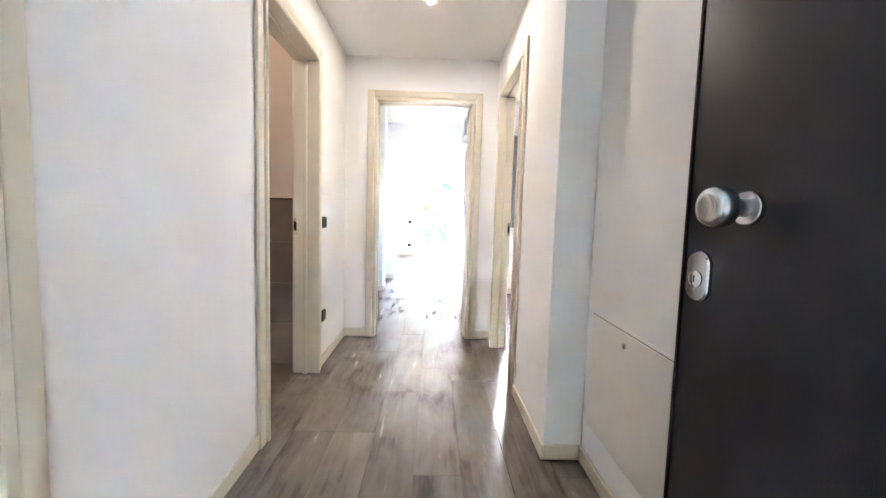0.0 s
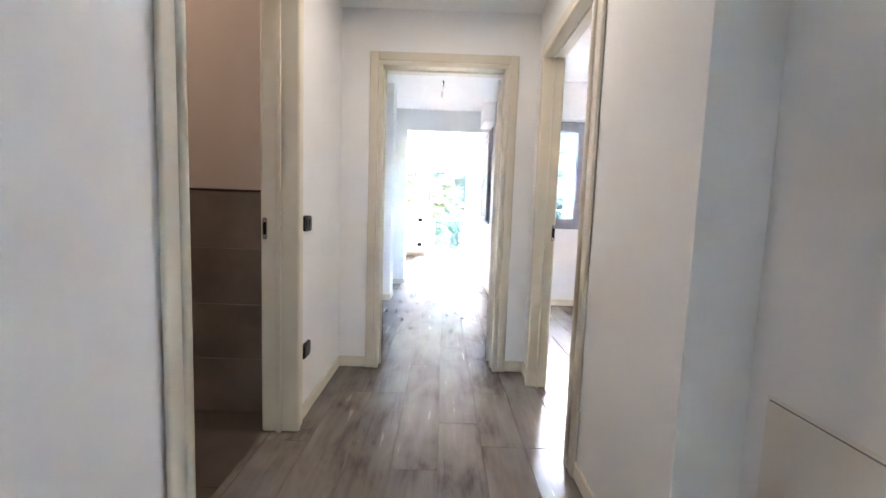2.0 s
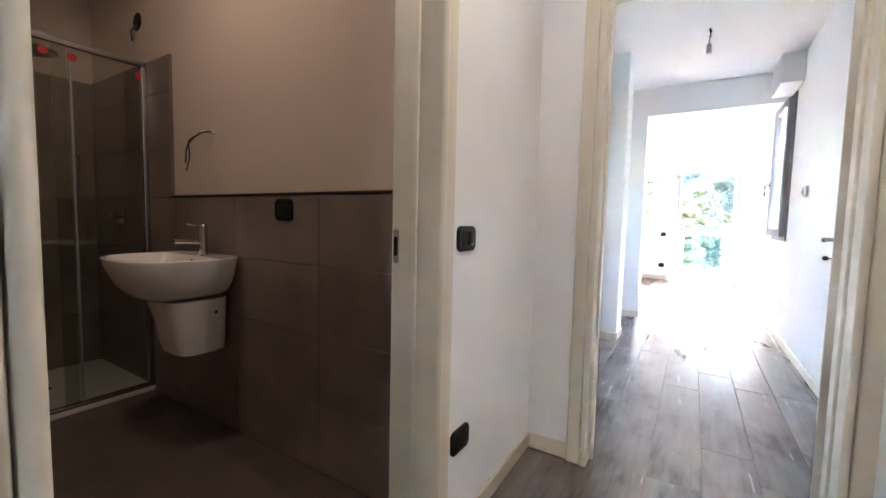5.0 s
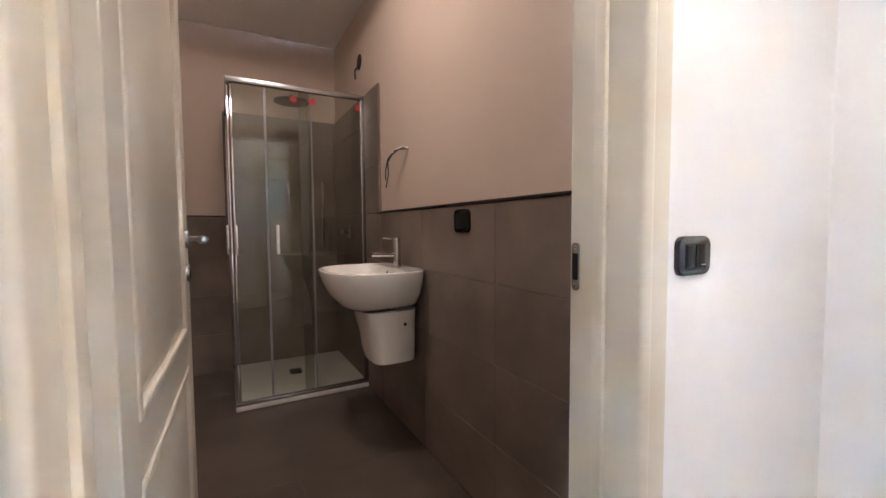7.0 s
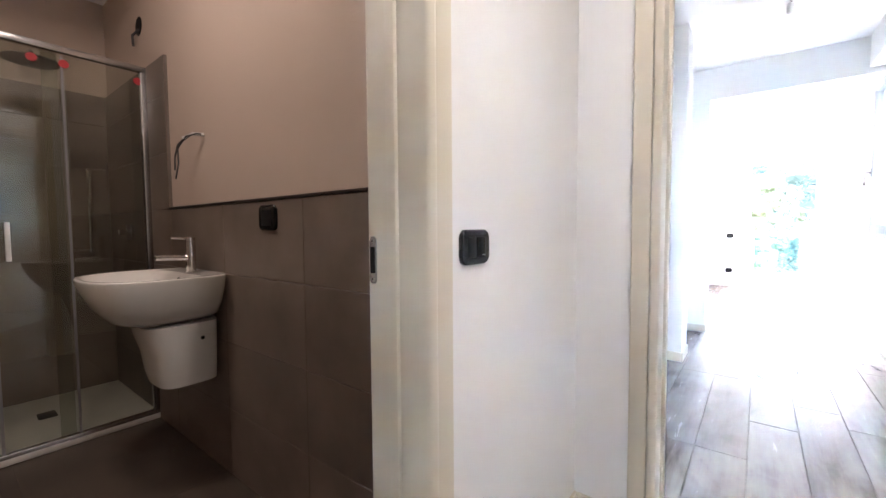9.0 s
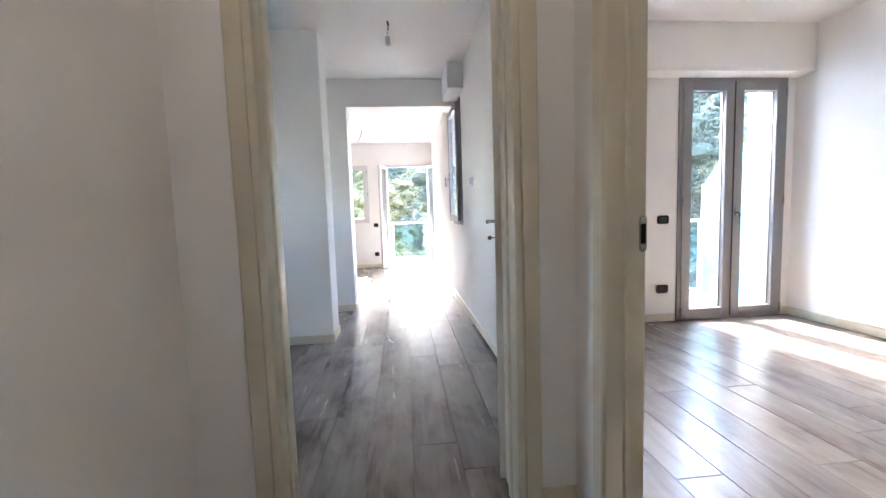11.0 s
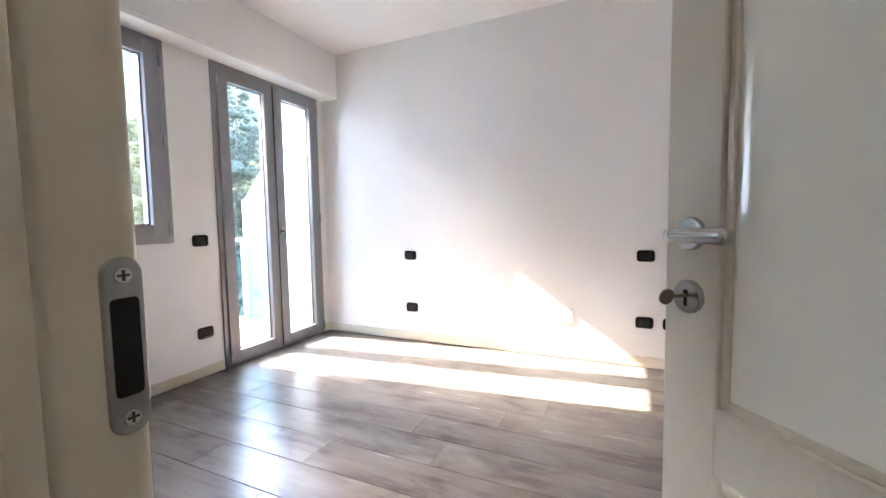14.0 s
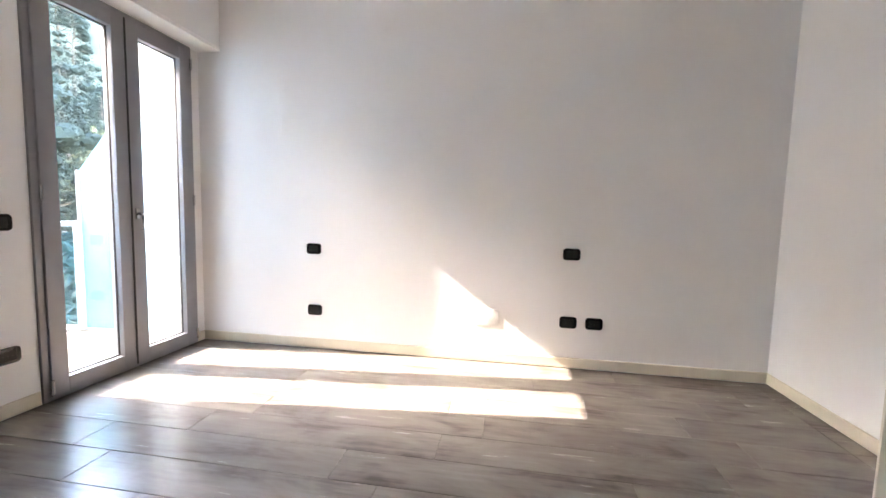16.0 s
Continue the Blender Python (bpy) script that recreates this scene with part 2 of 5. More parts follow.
COPPER = material("grey_cable_sheath", (0.05, 0.045, 0.05), 0.5, vary=0.1)
COPPER_END = material("bare_wire_end", (0.6, 0.5, 0.42), 0.3, metal=0.8)
PLASTER = material("white_exterior_render", (0.78, 0.78, 0.77), 0.85, vary=0.03, scale=8, bump=0.4, bump_scale=120, stain=0.03)
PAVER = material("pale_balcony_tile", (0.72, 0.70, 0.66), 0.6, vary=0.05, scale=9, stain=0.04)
# Same balcony tile darkened, so less light bounces into the living room.
PAVER_DIMMED = material("dimmed_balcony_tile", (0.36, 0.35, 0.34), 0.6, vary=0.05, scale=9, stain=0.04)
BARK = material("pine_bark", (0.10, 0.07, 0.05), 0.9, vary=0.3, scale=18, bump=0.6, bump_scale=40)
NEEDLE = material("pine_needles", (0.085, 0.085, 0.045), 0.9, vary=0.15, scale=1.6, stain=0.3, stain_scale=0.35)
NEEDLE_DARK = material("dark_pine_needles", (0.030, 0.040, 0.034), 0.9, vary=0.15, scale=1.6, stain=0.25, stain_scale=0.35)
HILL = material("wooded_hillside", (0.055, 0.065, 0.04), 0.95, vary=0.4, scale=0.5, stain=0.3, stain_scale=0.06)
TWIG = material("dry_grey_twigs", (0.22, 0.18, 0.15), 0.9, vary=0.2, scale=6)
for needles in (NEEDLE, NEEDLE_DARK):
    needles.node_tree.nodes["Principled BSDF"].inputs["Specular IOR Level"].default_value = 0.05
CLEAR = glass_material("clear_glass", (0.93, 0.95, 0.95))
SHOWER_GLASS = glass_material("shower_glass", (0.84, 0.86, 0.82), base=0.07)
RAIL_GLASS = glass_material("greenish_rail_glass", (0.72, 0.86, 0.88))
FROST = frosted_material("satin_door_glass", (0.95, 0.97, 0.91), 0.05)
CYAN = frosted_material("cyan_satin_divider_glass", (0.20, 0.56, 0.66), 0.5)
LAMP_GLOW = bpy.data.materials.new("lit_led_lens")
LAMP_GLOW.use_nodes = True
LAMP_GLOW.node_tree.nodes["Principled BSDF"].inputs["Emission Color"].default_value = (1, 0.90, 0.79, 1)
LAMP_GLOW.node_tree.nodes["Principled BSDF"].inputs["Emission Strength"].default_value = 7.0

# Dim glow for the added bathroom downlight.
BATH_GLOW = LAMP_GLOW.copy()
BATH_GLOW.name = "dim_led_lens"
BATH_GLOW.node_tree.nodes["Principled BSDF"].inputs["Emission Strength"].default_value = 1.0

# ---- mesh helpers ----


def box(bm, x0, x1, y0, y1, z0, z1, bevel=0.0, seg=2):
    vs = [bm.verts.new((x, y, z)) for z in (z0, z1) for y in (y0, y1) for x in (x0, x1)]
    fs = [bm.faces.new([vs[i] for i in q]) for q in ((0, 2, 3, 1), (4, 5, 7, 6), (0, 1, 5, 4), (2, 6, 7, 3), (0, 4, 6, 2), (1, 3, 7, 5))]
    if bevel:
        es = list({e for f in fs for e in f.edges})
        bmesh.ops.bevel(bm, geom=es, offset=bevel, segments=seg, affect="EDGES", profile=0.5)
    return bm


def boxed(*a, bevel=0.0, seg=2):
    return box(bmesh.new(), *a, bevel=bevel, seg=seg)


def rod(bm, a, b, r, n=16, r2=None):
    """A round bar from a to b."""
    a, b = Vector(a), Vector(b)
    m = Matrix.Translation((a + b) / 2) @ (b - a).to_track_quat("Z", "Y").to_matrix().to_4x4()
    bmesh.ops.create_cone(bm, cap_ends=True, segments=n, radius1=r, radius2=r if r2 is None else r2, depth=(b - a).length, matrix=m)
    return bm


def lathe(bm, profile, m, n=32):
    """Turn (radius, height) pairs about the local z axis of m."""
    rings = []
    for r, h in profile:
        rings.append([bm.verts.new(m @ Vector((max(r, 1e-4) * math.cos(2 * math.pi * i / n), max(r, 1e-4) * math.sin(2 * math.pi * i / n), h))) for i in range(n)])
    for a, b in zip(rings, rings[1:]):
        for i in range(n):
            bm.faces.new((a[i], a[(i + 1) % n], b[(i + 1) % n], b[i]))
    bm.faces.new(list(reversed(rings[0])))
    bm.faces.new(rings[-1])
    return bm


def tube(bm, points, r, n=10):
    """A bent round bar through points."""
    pts = [Vector(p) for p in points]
    rings = []
    for i, p in enumerate(pts):
        d = (pts[min(i + 1, len(pts) - 1)] - pts[max(i - 1, 0)]).normalized()
        q = d.to_track_quat("Z", "Y")
        rings.append([bm.verts.new(p + q @ Vector((r * math.cos(2 * math.pi * k / n), r * math.sin(2 * math.pi * k / n), 0))) for k in range(n)])
    for a, b in zip(rings, rings[1:]):
        for k in range(n):
            bm.faces.new((a[k], a[(k + 1) % n], b[(k + 1) % n], b[k]))
    bm.faces.new(list(reversed(rings[0])))
    bm.faces.new(rings[-1])
    return bm


def rounded_plate(bm, w, h, d, r, m, n=6):
    """A plate with rounded corners in the local xy plane of m, thickness d along z, its front edge softened."""
    def ring(inset, z):
        out = []
        for cx, cy, a0 in ((w / 2 - r, h / 2 - r, 0), (-w / 2 + r, h / 2 - r, 90), (-w / 2 + r, -h / 2 + r, 180), (w / 2 - r, -h / 2 + r, 270)):
            for k in range(n + 1):
                a = radians(a0 + 90 * k / n)
                out.append(bm.verts.new(m @ Vector((cx + (r - inset) * math.cos(a), cy + (r - inset) * math.sin(a), z))))
        return out
    rings = [ring(0, 0), ring(0, d * 0.6), ring(d * 0.25, d * 0.9), ring(d * 0.7, d)]
    for a, b in zip(rings, rings[1:]):
        for i in range(len(a)):
            bm.faces.new((a[i], a[(i + 1) % len(a)], b[(i + 1) % len(a)], b[i]))
    bm.faces.new(rings[-1])
    bm.faces.new(list(reversed(rings[0])))
    return bm


def finish(name, bm, mat, smooth=False):
    bmesh.ops.recalc_face_normals(bm, faces=bm.faces)
    me = bpy.data.meshes.new(name)
    bm.to_mesh(me)
    bm.free()
    me.materials.append(mat)
    if smooth:
        me.polygons.foreach_set("use_smooth", [True] * len(me.polygons))
        me.set_sharp_from_angle(angle=radians(35))
    return me


def thing(name, loc, label, category, group="", rz=0.0, kind=""):
    e = new(name)
    e.empty_display_size = 0.1
    e.matrix_basis = pose(*loc, 0, 0, rz)
    return tagged(e, label, category, group, kind)


def part(name, bm, mat, parent, label="", smooth=True, shadow=True):
    ob = new(name, finish(name, bm, mat, smooth))
    ob.parent = parent
    ob.visible_shadow = shadow
    return tagged(ob, label)


def setting(name, bm, mat, label, category, smooth=False):
    return tagged(new(name, finish(name, bm, mat, smooth)), label, category, "", "structure")


def wall(name, axis, a0, a1, b0, b1, z0, z1, openings, mat, label):
    """A wall with thickness a0..a1 across the axis, length b0..b1, and openings (b, b, z, z) that go through it."""
    bs = sorted({b0, b1, *(v for o in openings for v in o[:2])})
    zs = sorted({z0, z1, *(v for o in openings for v in o[2:])})
    solid = {}
    for i in range(len(bs) - 1):
        for j in range(len(zs) - 1):
            bc, zc = (bs[i] + bs[i + 1]) / 2, (zs[j] + zs[j + 1]) / 2
            solid[i, j] = not any(o[0] < bc < o[1] and o[2] < zc < o[3] for o in openings)
    bm = bmesh.new()
    cache = {}

    def v(a, b, z):
        key = (a, b, z)
        if key not in cache:
            cache[key] = bm.verts.new((a, b, z) if axis == "x" else (b, a, z))
        return cache[key]
    for (i, j), s in solid.items():
        if not s:
            continue
        b, c, d, e = bs[i], bs[i + 1], zs[j], zs[j + 1]
        for a in (a0, a1):
            bm.faces.new((v(a, b, d), v(a, c, d), v(a, c, e), v(a, b, e)))
        for (di, dj), q in (((-1, 0), ((b, d), (b, e))), ((1, 0), ((c, d), (c, e))), ((0, -1), ((b, d), (c, d))), ((0, 1), ((b, e), (c, e)))):
            if not solid.get((i + di, j + dj), False):
                (p, q1), (r, s1) = q
                bm.faces.new((v(a0, p, q1), v(a1, p, q1), v(a1, r, s1), v(a0, r, s1)))
    return setting(name, bm, mat, label, "wall")

# ---- plan ----
HX0, HX1, RX, PY = -0.72, 0.61, 0.785, 1.765        # hall walls, entrance recess
EY0, EY1 = 3.605, 3.745                             # wall between hall and living room
HC, LC, BC, TC = 2.47, 2.66, 2.70, 2.62             # ceilings: hall, living, bedroom, bath
BX0, BX1, BY0, BY1 = 0.69, 3.782, 1.655, 5.837        # bedroom
LX0, LX1, LY1 = -3.6, 0.68, 11.1                    # living room
TX0, TX1, TY0, TY1 = -3.74, -0.85, 1.1, 2.905       # bathroom
D_BATH, D_BED, D_LIV = (1.890, 2.715), (2.522, 3.345), (-0.437, 0.385)
DH, J = 2.10, 0.03                                  # door height, jamb thickness

W = "smooth white painted plaster wall"
wall("wall_hall_west", "x", TX1, HX0, -0.55, EY0, 0, HC + 0.3, [(D_BATH[0] - J, D_BATH[1] + J, 0, DH + J), (-0.085, 0.735, 0, DH + J)], WALL, W + " with the bathroom doorway")
wall("wall_hall_east", "x", HX1, BX0, PY, EY0, 0, BC + 0.1, [(D_BED[0] - J, D_BED[1] + J, 0, DH + J)], WALL, W + " with the bedroom doorway")
wall("wall_recess", "x", RX, RX + 0.12, -0.55, PY + 0.12, 0, BC + 0.1, [], WALL, W + " beside the entrance")
wall("wall_recess_return", "y", PY, PY + 0.12, BX0, RX, 0, BC + 0.1, [], WALL, W + " returning at the recess")
wall("wall_hall_end", "y", EY0, EY1, TX1, 0.738, 0, LC + 0.1, [(D_LIV[0] - J, D_LIV[1] + J, 0, DH + J)], WALL, W + " with the living room doorway")
wall("wall_entrance", "y", -0.75, -0.55, TX1, RX + 0.12, 0, HC + 0.3, [(-0.30, 0.64, 0, 2.12)], WALL, W + " round the entrance doorway")
# Landing added out of view; it bounces light into the hall.
wall("wall_landing", "y", -1.95, -1.85, -1.4, 1.6, 0, 2.8, [], LANDING_BOUNCE, "unseen beige landing wall that bounces warm light")
wall("wall_landing_west", "x", -1.4, -1.3, -1.85, -0.75, 0, 2.8, [], LANDING_BOUNCE, "unseen beige landing wall that bounces warm light")
# Its unseen opening is added to bring sky light to the hall's west wall.
wall("wall_landing_east", "x", 1.5, 1.6, -1.85, -0.75, 0, 2.8, [(-1.65, -0.95, 1.75, 2.35)], LANDING_BOUNCE, "unseen beige landing wall that bounces warm light")
# bedroom
wall("wall_bedroom_south", "y", BY0 - 0.12, BY0, RX + 0.12, BX1 + 0.3, 0, BC + 0.1, [], WALL, W)
wall("wall_bedroom_east", "x", BX1, BX1 + 0.3, BY0, 6.13, 0, BC + 0.1, [], WALL, W + " with black sockets")
wall("wall_bedroom_north", "y", BY1, 6.13, BX0, BX1, 0, BC + 0.1, [(1.16, 2.265, 0.985, 2.285), (2.60, 3.69, 0.0, 2.285)], WALL, W + " with a window and a balcony door")
wall("wall_bedroom_west", "x", LX1, 0.74, EY1, 6.13, 0, BC + 0.1, [], WALL, W + " between bedroom and living room")
# living room
wall("wall_living_east", "x", LX1, 0.98, 6.13, LY1, 0, LC + 0.1, [(6.72, 7.45, 0.98, 2.38)], WALL, W + " with a narrow casement window")
wall("wall_living_north", "y", LY1, LY1 + 0.3, LX0 - 0.1, 0.98, 0, LC + 0.1, [(-0.36, 0.62, 0.0, 2.2), (-1.75, -0.71, 0.98, 2.2)], WALL, W + " with a balcony door and a window")
# The opening is unseen, added to brighten the living room.
wall("wall_living_west", "x", LX0 - 0.1, LX0, EY1, LY1, 0, LC + 0.1, [(4.68, 5.32, 1.2, 2.3)], WALL, W + " with a window")
wall("wall_living_south", "y", EY1 - 0.12, EY1 - 0.002, LX0 - 0.1, TX1 - 0.002, 0, LC + 0.1, [], WALL, W)
wall("pillar_1", "y", 5.80, 6.10, -1.05, -0.645, 0, LC, [], WALL, "white plastered pillar with an ivory baseboard")
wall("pillar_2", "y", 7.00, 7.30, -1.05, -0.59, 0, LC, [], WALL, "white plastered pillar under the ceiling beam")
setting("ceiling_beam", boxed(LX0, LX1, 7.003, 7.297, 2.35, LC, bevel=0.004), WALL, "white plastered beam across the living room ceiling", "beam")
setting("shutter_box_living", boxed(0.515, LX1, 6.48, 7.0, 2.40, LC, bevel=0.004), WALL, "white boxed roller shutter housing above the window", "shutter box")
setting("shutter_box_bedroom", boxed(BX0, BX1, 5.642, BY1, 2.283, BC, bevel=0.004), WALL, "white boxed roller shutter housing above bedroom windows", "shutter box")
setting("shutter_box_cover", boxed(BX0 + 0.03, BX1 - 0.022, 5.638, 5.6425, 2.305, 2.672, bevel=0.0015, seg=1), WALL, "white cover panel of the roller shutter housing", "panel")
setting("ceiling_hall", boxed(HX0 - 0.02, RX + 0.02, -0.56, EY0 + 0.01, HC, HC + 0.15), CEIL, "smooth white hall ceiling", "ceiling")
setting("ceiling_living", boxed(LX0, LX1 + 0.02, EY1 - 0.01, LY1 + 0.01, LC, LC + 0.15), CEIL, "smooth white living room ceiling", "ceiling")
setting("ceiling_bedroom", boxed(BX0 - 0.02, BX1 + 0.02, BY0 - 0.02, BY1 + 0.02, BC, BC + 0.15), CEIL, "smooth white bedroom ceiling", "ceiling")
setting("ceiling_bath", boxed(TX0, TX1 + 0.02, TY0, TY1 + 0.02, TC, TC + 0.15), CEIL, "smooth white bathroom ceiling", "ceiling")
setting("ceiling_landing", boxed(-1.4, 1.6, -1.95, -0.75, 2.8, 2.95), CEIL, "white landing ceiling", "ceiling")
# bathroom
wall("wall_bath_north", "y", TY1 + 0.012, TY1 + 0.13, TX0 - 0.13, TX1, 0, TC + 0.1, [], BATH_WALL, "painted wall above grey tiles, its tint holding warm lamplight")
wall("wall_bath_west", "x", TX0 - 0.13, TX0 - 0.012, TY0 - 0.12, TY1 + 0.012, 0, TC + 0.1, [], BATH_WALL, "painted wall above grey tiles, its tint holding warm lamplight")
wall("wall_bath_south", "y", TY0 - 0.12, TY0 - 0.012, TX0 - 0.012, TX1, 0, TC + 0.1, [], BATH_WALL, "painted wall above grey tiles, its tint holding warm lamplight")

# floors: grout beds, the pieces lie on them at the end of the file
FLOOR = setting("floor", boxed(-4.0, BX1 + 0.1, -0.75, LY1 + 0.1, -0.16, -0.004), GROUT, "wood-look porcelain plank floor with thin dark joints", "floor")
FLOOR_BATH = setting("floor_bath", boxed(TX0 - 0.012, TX1, TY0, TY1 + 0.012, -0.0035, -0.0025), BATH_FLOOR_GROUT, "grey concrete-look tiled bathroom floor", "floor")
setting("floor_landing", boxed(-1.4, 1.6, -1.95, -0.752, -0.16, -0.006), LANDING_BOUNCE, "unseen landing floor in the warm bounce beige", "floor")
TILES_N = setting("wall_tiles_north", boxed(TX0, TX1, TY1 + 0.004, TY1 + 0.0125, 0, 1.2), BATH_GROUT, "grey concrete-look wall tiles to waist height", "tiles")
TILES_W = setting("wall_tiles_west", boxed(TX0 - 0.0125, TX0 - 0.004, TY0, TY1 + 0.004, 0, 1.2), BATH_GROUT, "grey concrete-look wall tiles to waist height", "tiles")
TILES_SN = setting("wall_tiles_shower_north", boxed(TX0, -2.63, TY1 + 0.005, TY1 + 0.013, 1.2, 2.0), BATH_GROUT, "tall grey wall tiles in the shower", "tiles")
TILES_SW = setting("wall_tiles_shower_west", boxed(TX0 - 0.013, TX0 - 0.005, 2.06, TY1 + 0.004, 1.2, 2.0), BATH_GROUT, "tall grey wall tiles in the shower", "tiles")
bm = boxed(-2.63, TX1, TY1 - 0.009, TY1 + 0.013, 1.2, 1.211, bevel=0.003)
box(bm, TX0 - 0.013, TX0 + 0.009, TY0, 2.06, 1.2, 1.211, bevel=0.003)
setting("tile_edge_trim", bm, TILE_TRIM, "thin dark brown metal trim capping the tiles", "trim")


def baseboard(name, runs):
    """runs: (x0, y0, x1, y1, nx, ny): a board against a wall, facing n."""
    bm = bmesh.new()
    for x0, y0, x1, y1, nx, ny in runs:
        t = 0.012
        if nx:
            box(bm, min(x0, x0 + nx * t), max(x0, x0 + nx * t), min(y0, y1), max(y0, y1), 0.006, 0.078, bevel=0.003, seg=1)
        else:
            box(bm, min(x0, x1), max(x0, x1), min(y0, y0 + ny * t), max(y0, y0 + ny * t), 0.006, 0.078, bevel=0.003, seg=1)
    return setting(name, bm, BASE, "low ivory lacquered baseboard", "baseboard")


CW = 0.09   # casing reach from the opening
baseboard("baseboard_hall", [
    (HX0, 0.80, HX0, D_BATH[0] - CW, 1, 0), (HX0, D_BATH[1] + CW, HX0, EY0, 1, 0),
    (HX0 + 0.012, EY0, D_LIV[0] - CW, EY0, 0, -1), (D_LIV[1] + CW, EY0, HX1 - 0.012, EY0, 0, -1),
    (HX1, PY - 0.012, HX1, D_BED[0] - CW, -1, 0), (HX1, D_BED[1] + CW, HX1, EY0, -1, 0),
    (HX1, PY, RX - 0.012, PY, 0, -1), (RX, -0.55, RX, PY, -1, 0)])
baseboard("baseboard_bedroom", [
    (BX1, BY0, BX1, BY1, -1, 0), (RX + 0.12, BY0, BX1 - 0.012, BY0, 0, 1), (BX0, BY1, 2.59, BY1, 0, -1), (3.70, BY1, BX1 - 0.012, BY1, 0, -1),
    (BX0, D_BED[1] + CW, BX0, BY1 - 0.012, 1, 0)])
baseboard("baseboard_living", [
    (LX1, EY1, LX1, LY1, -1, 0), (D_LIV[1] + CW, EY1, LX1 - 0.012, EY1, 0, 1), (LX0, EY1, D_LIV[0] - CW, EY1, 0, 1),
    (LX0, LY1, -0.42, LY1, 0, -1), (0.65, LY1, LX1 - 0.012, LY1, 0, -1), (LX0, EY1 + 0.012, LX0, LY1 - 0.012, 1, 0),
    (-1.05, 5.80, -0.645, 5.80, 0, -1), (-0.645, 5.788, -0.645, 6.1, 1, 0), (-1.05, 7.0, -0.59, 7.0, 0, -1), (-0.59, 6.988, -0.59, 7.3, 1, 0)])

# ---- doors ----


def door_handle(leaf, x, z, key_side=1):
    """Lever handles and key roses on both faces of a leaf; the lever points to the hinge."""
    for s in (1, -1):
        bm = bmesh.new()
        y0 = 0.02 * s
        lathe(bm, [(0.026, 0), (0.026, 0.006), (0.024, 0.009), (0.012, 0.0095)], pose(x, y0, z, -90 * s, 0, 0))
        pts = [(x, y0, z), (x, y0 + s * 0.035, z), (x - 0.006, y0 + s * 0.047, z), (x - 0.02, y0 + s * 0.052, z), (x - 0.06, y0 + s * 0.053, z), (x - 0.100, y0 + s * 0.050, z)]
        tube(bm, pts[:4], 0.0095, 14)
        rod(bm, pts[3], pts[5], 0.0098, 18, 0.0122)
        lathe(bm, [(0.0122, 0.0), (0.0112, 0.004), (0.007, 0.0075), (0.0, 0.0085)], Matrix.Translation(pts[5]) @ pose(0, 0, 0, 0, -90, 0), 18)
        part("handle", bm, STEEL, leaf, "satin chrome lever handle on a round rose")
        bm = bmesh.new()
        lathe(bm, [(0.026, 0), (0.026, 0.006), (0.024, 0.009), (0.006, 0.0095)], pose(x, y0, z - 0.098, -90 * s, 0, 0))
        part("key_rose", bm, STEEL, leaf, "round satin chrome keyhole rose")
        bm = boxed(x - 0.0025, x + 0.0025, y0 + s * 0.0085, y0 + s * 0.0102, z - 0.112, z - 0.092)
        lathe(bm, [(0.0045, 0), (0.0045, 0.0017)], pose(x, y0 + s * 0.0085, z - 0.091, -90 * s, 0, 0), 12)
        part("keyhole", bm, BLACK, leaf, "black keyhole")
    if key_side:
        s = key_side
        bm = bmesh.new()
        rod(bm, (x, 0.02 * s, z - 0.096), (x, 0.055 * s, z - 0.096), 0.003, 10)
        lathe(bm, [(0.0125, -0.0015), (0.0125, 0.0015)], pose(x, 0.064 * s, z - 0.096, 0, 78, 0), 20)
        part("key", bm, BRASS_KEY, leaf, "dark brass key left in the lock")


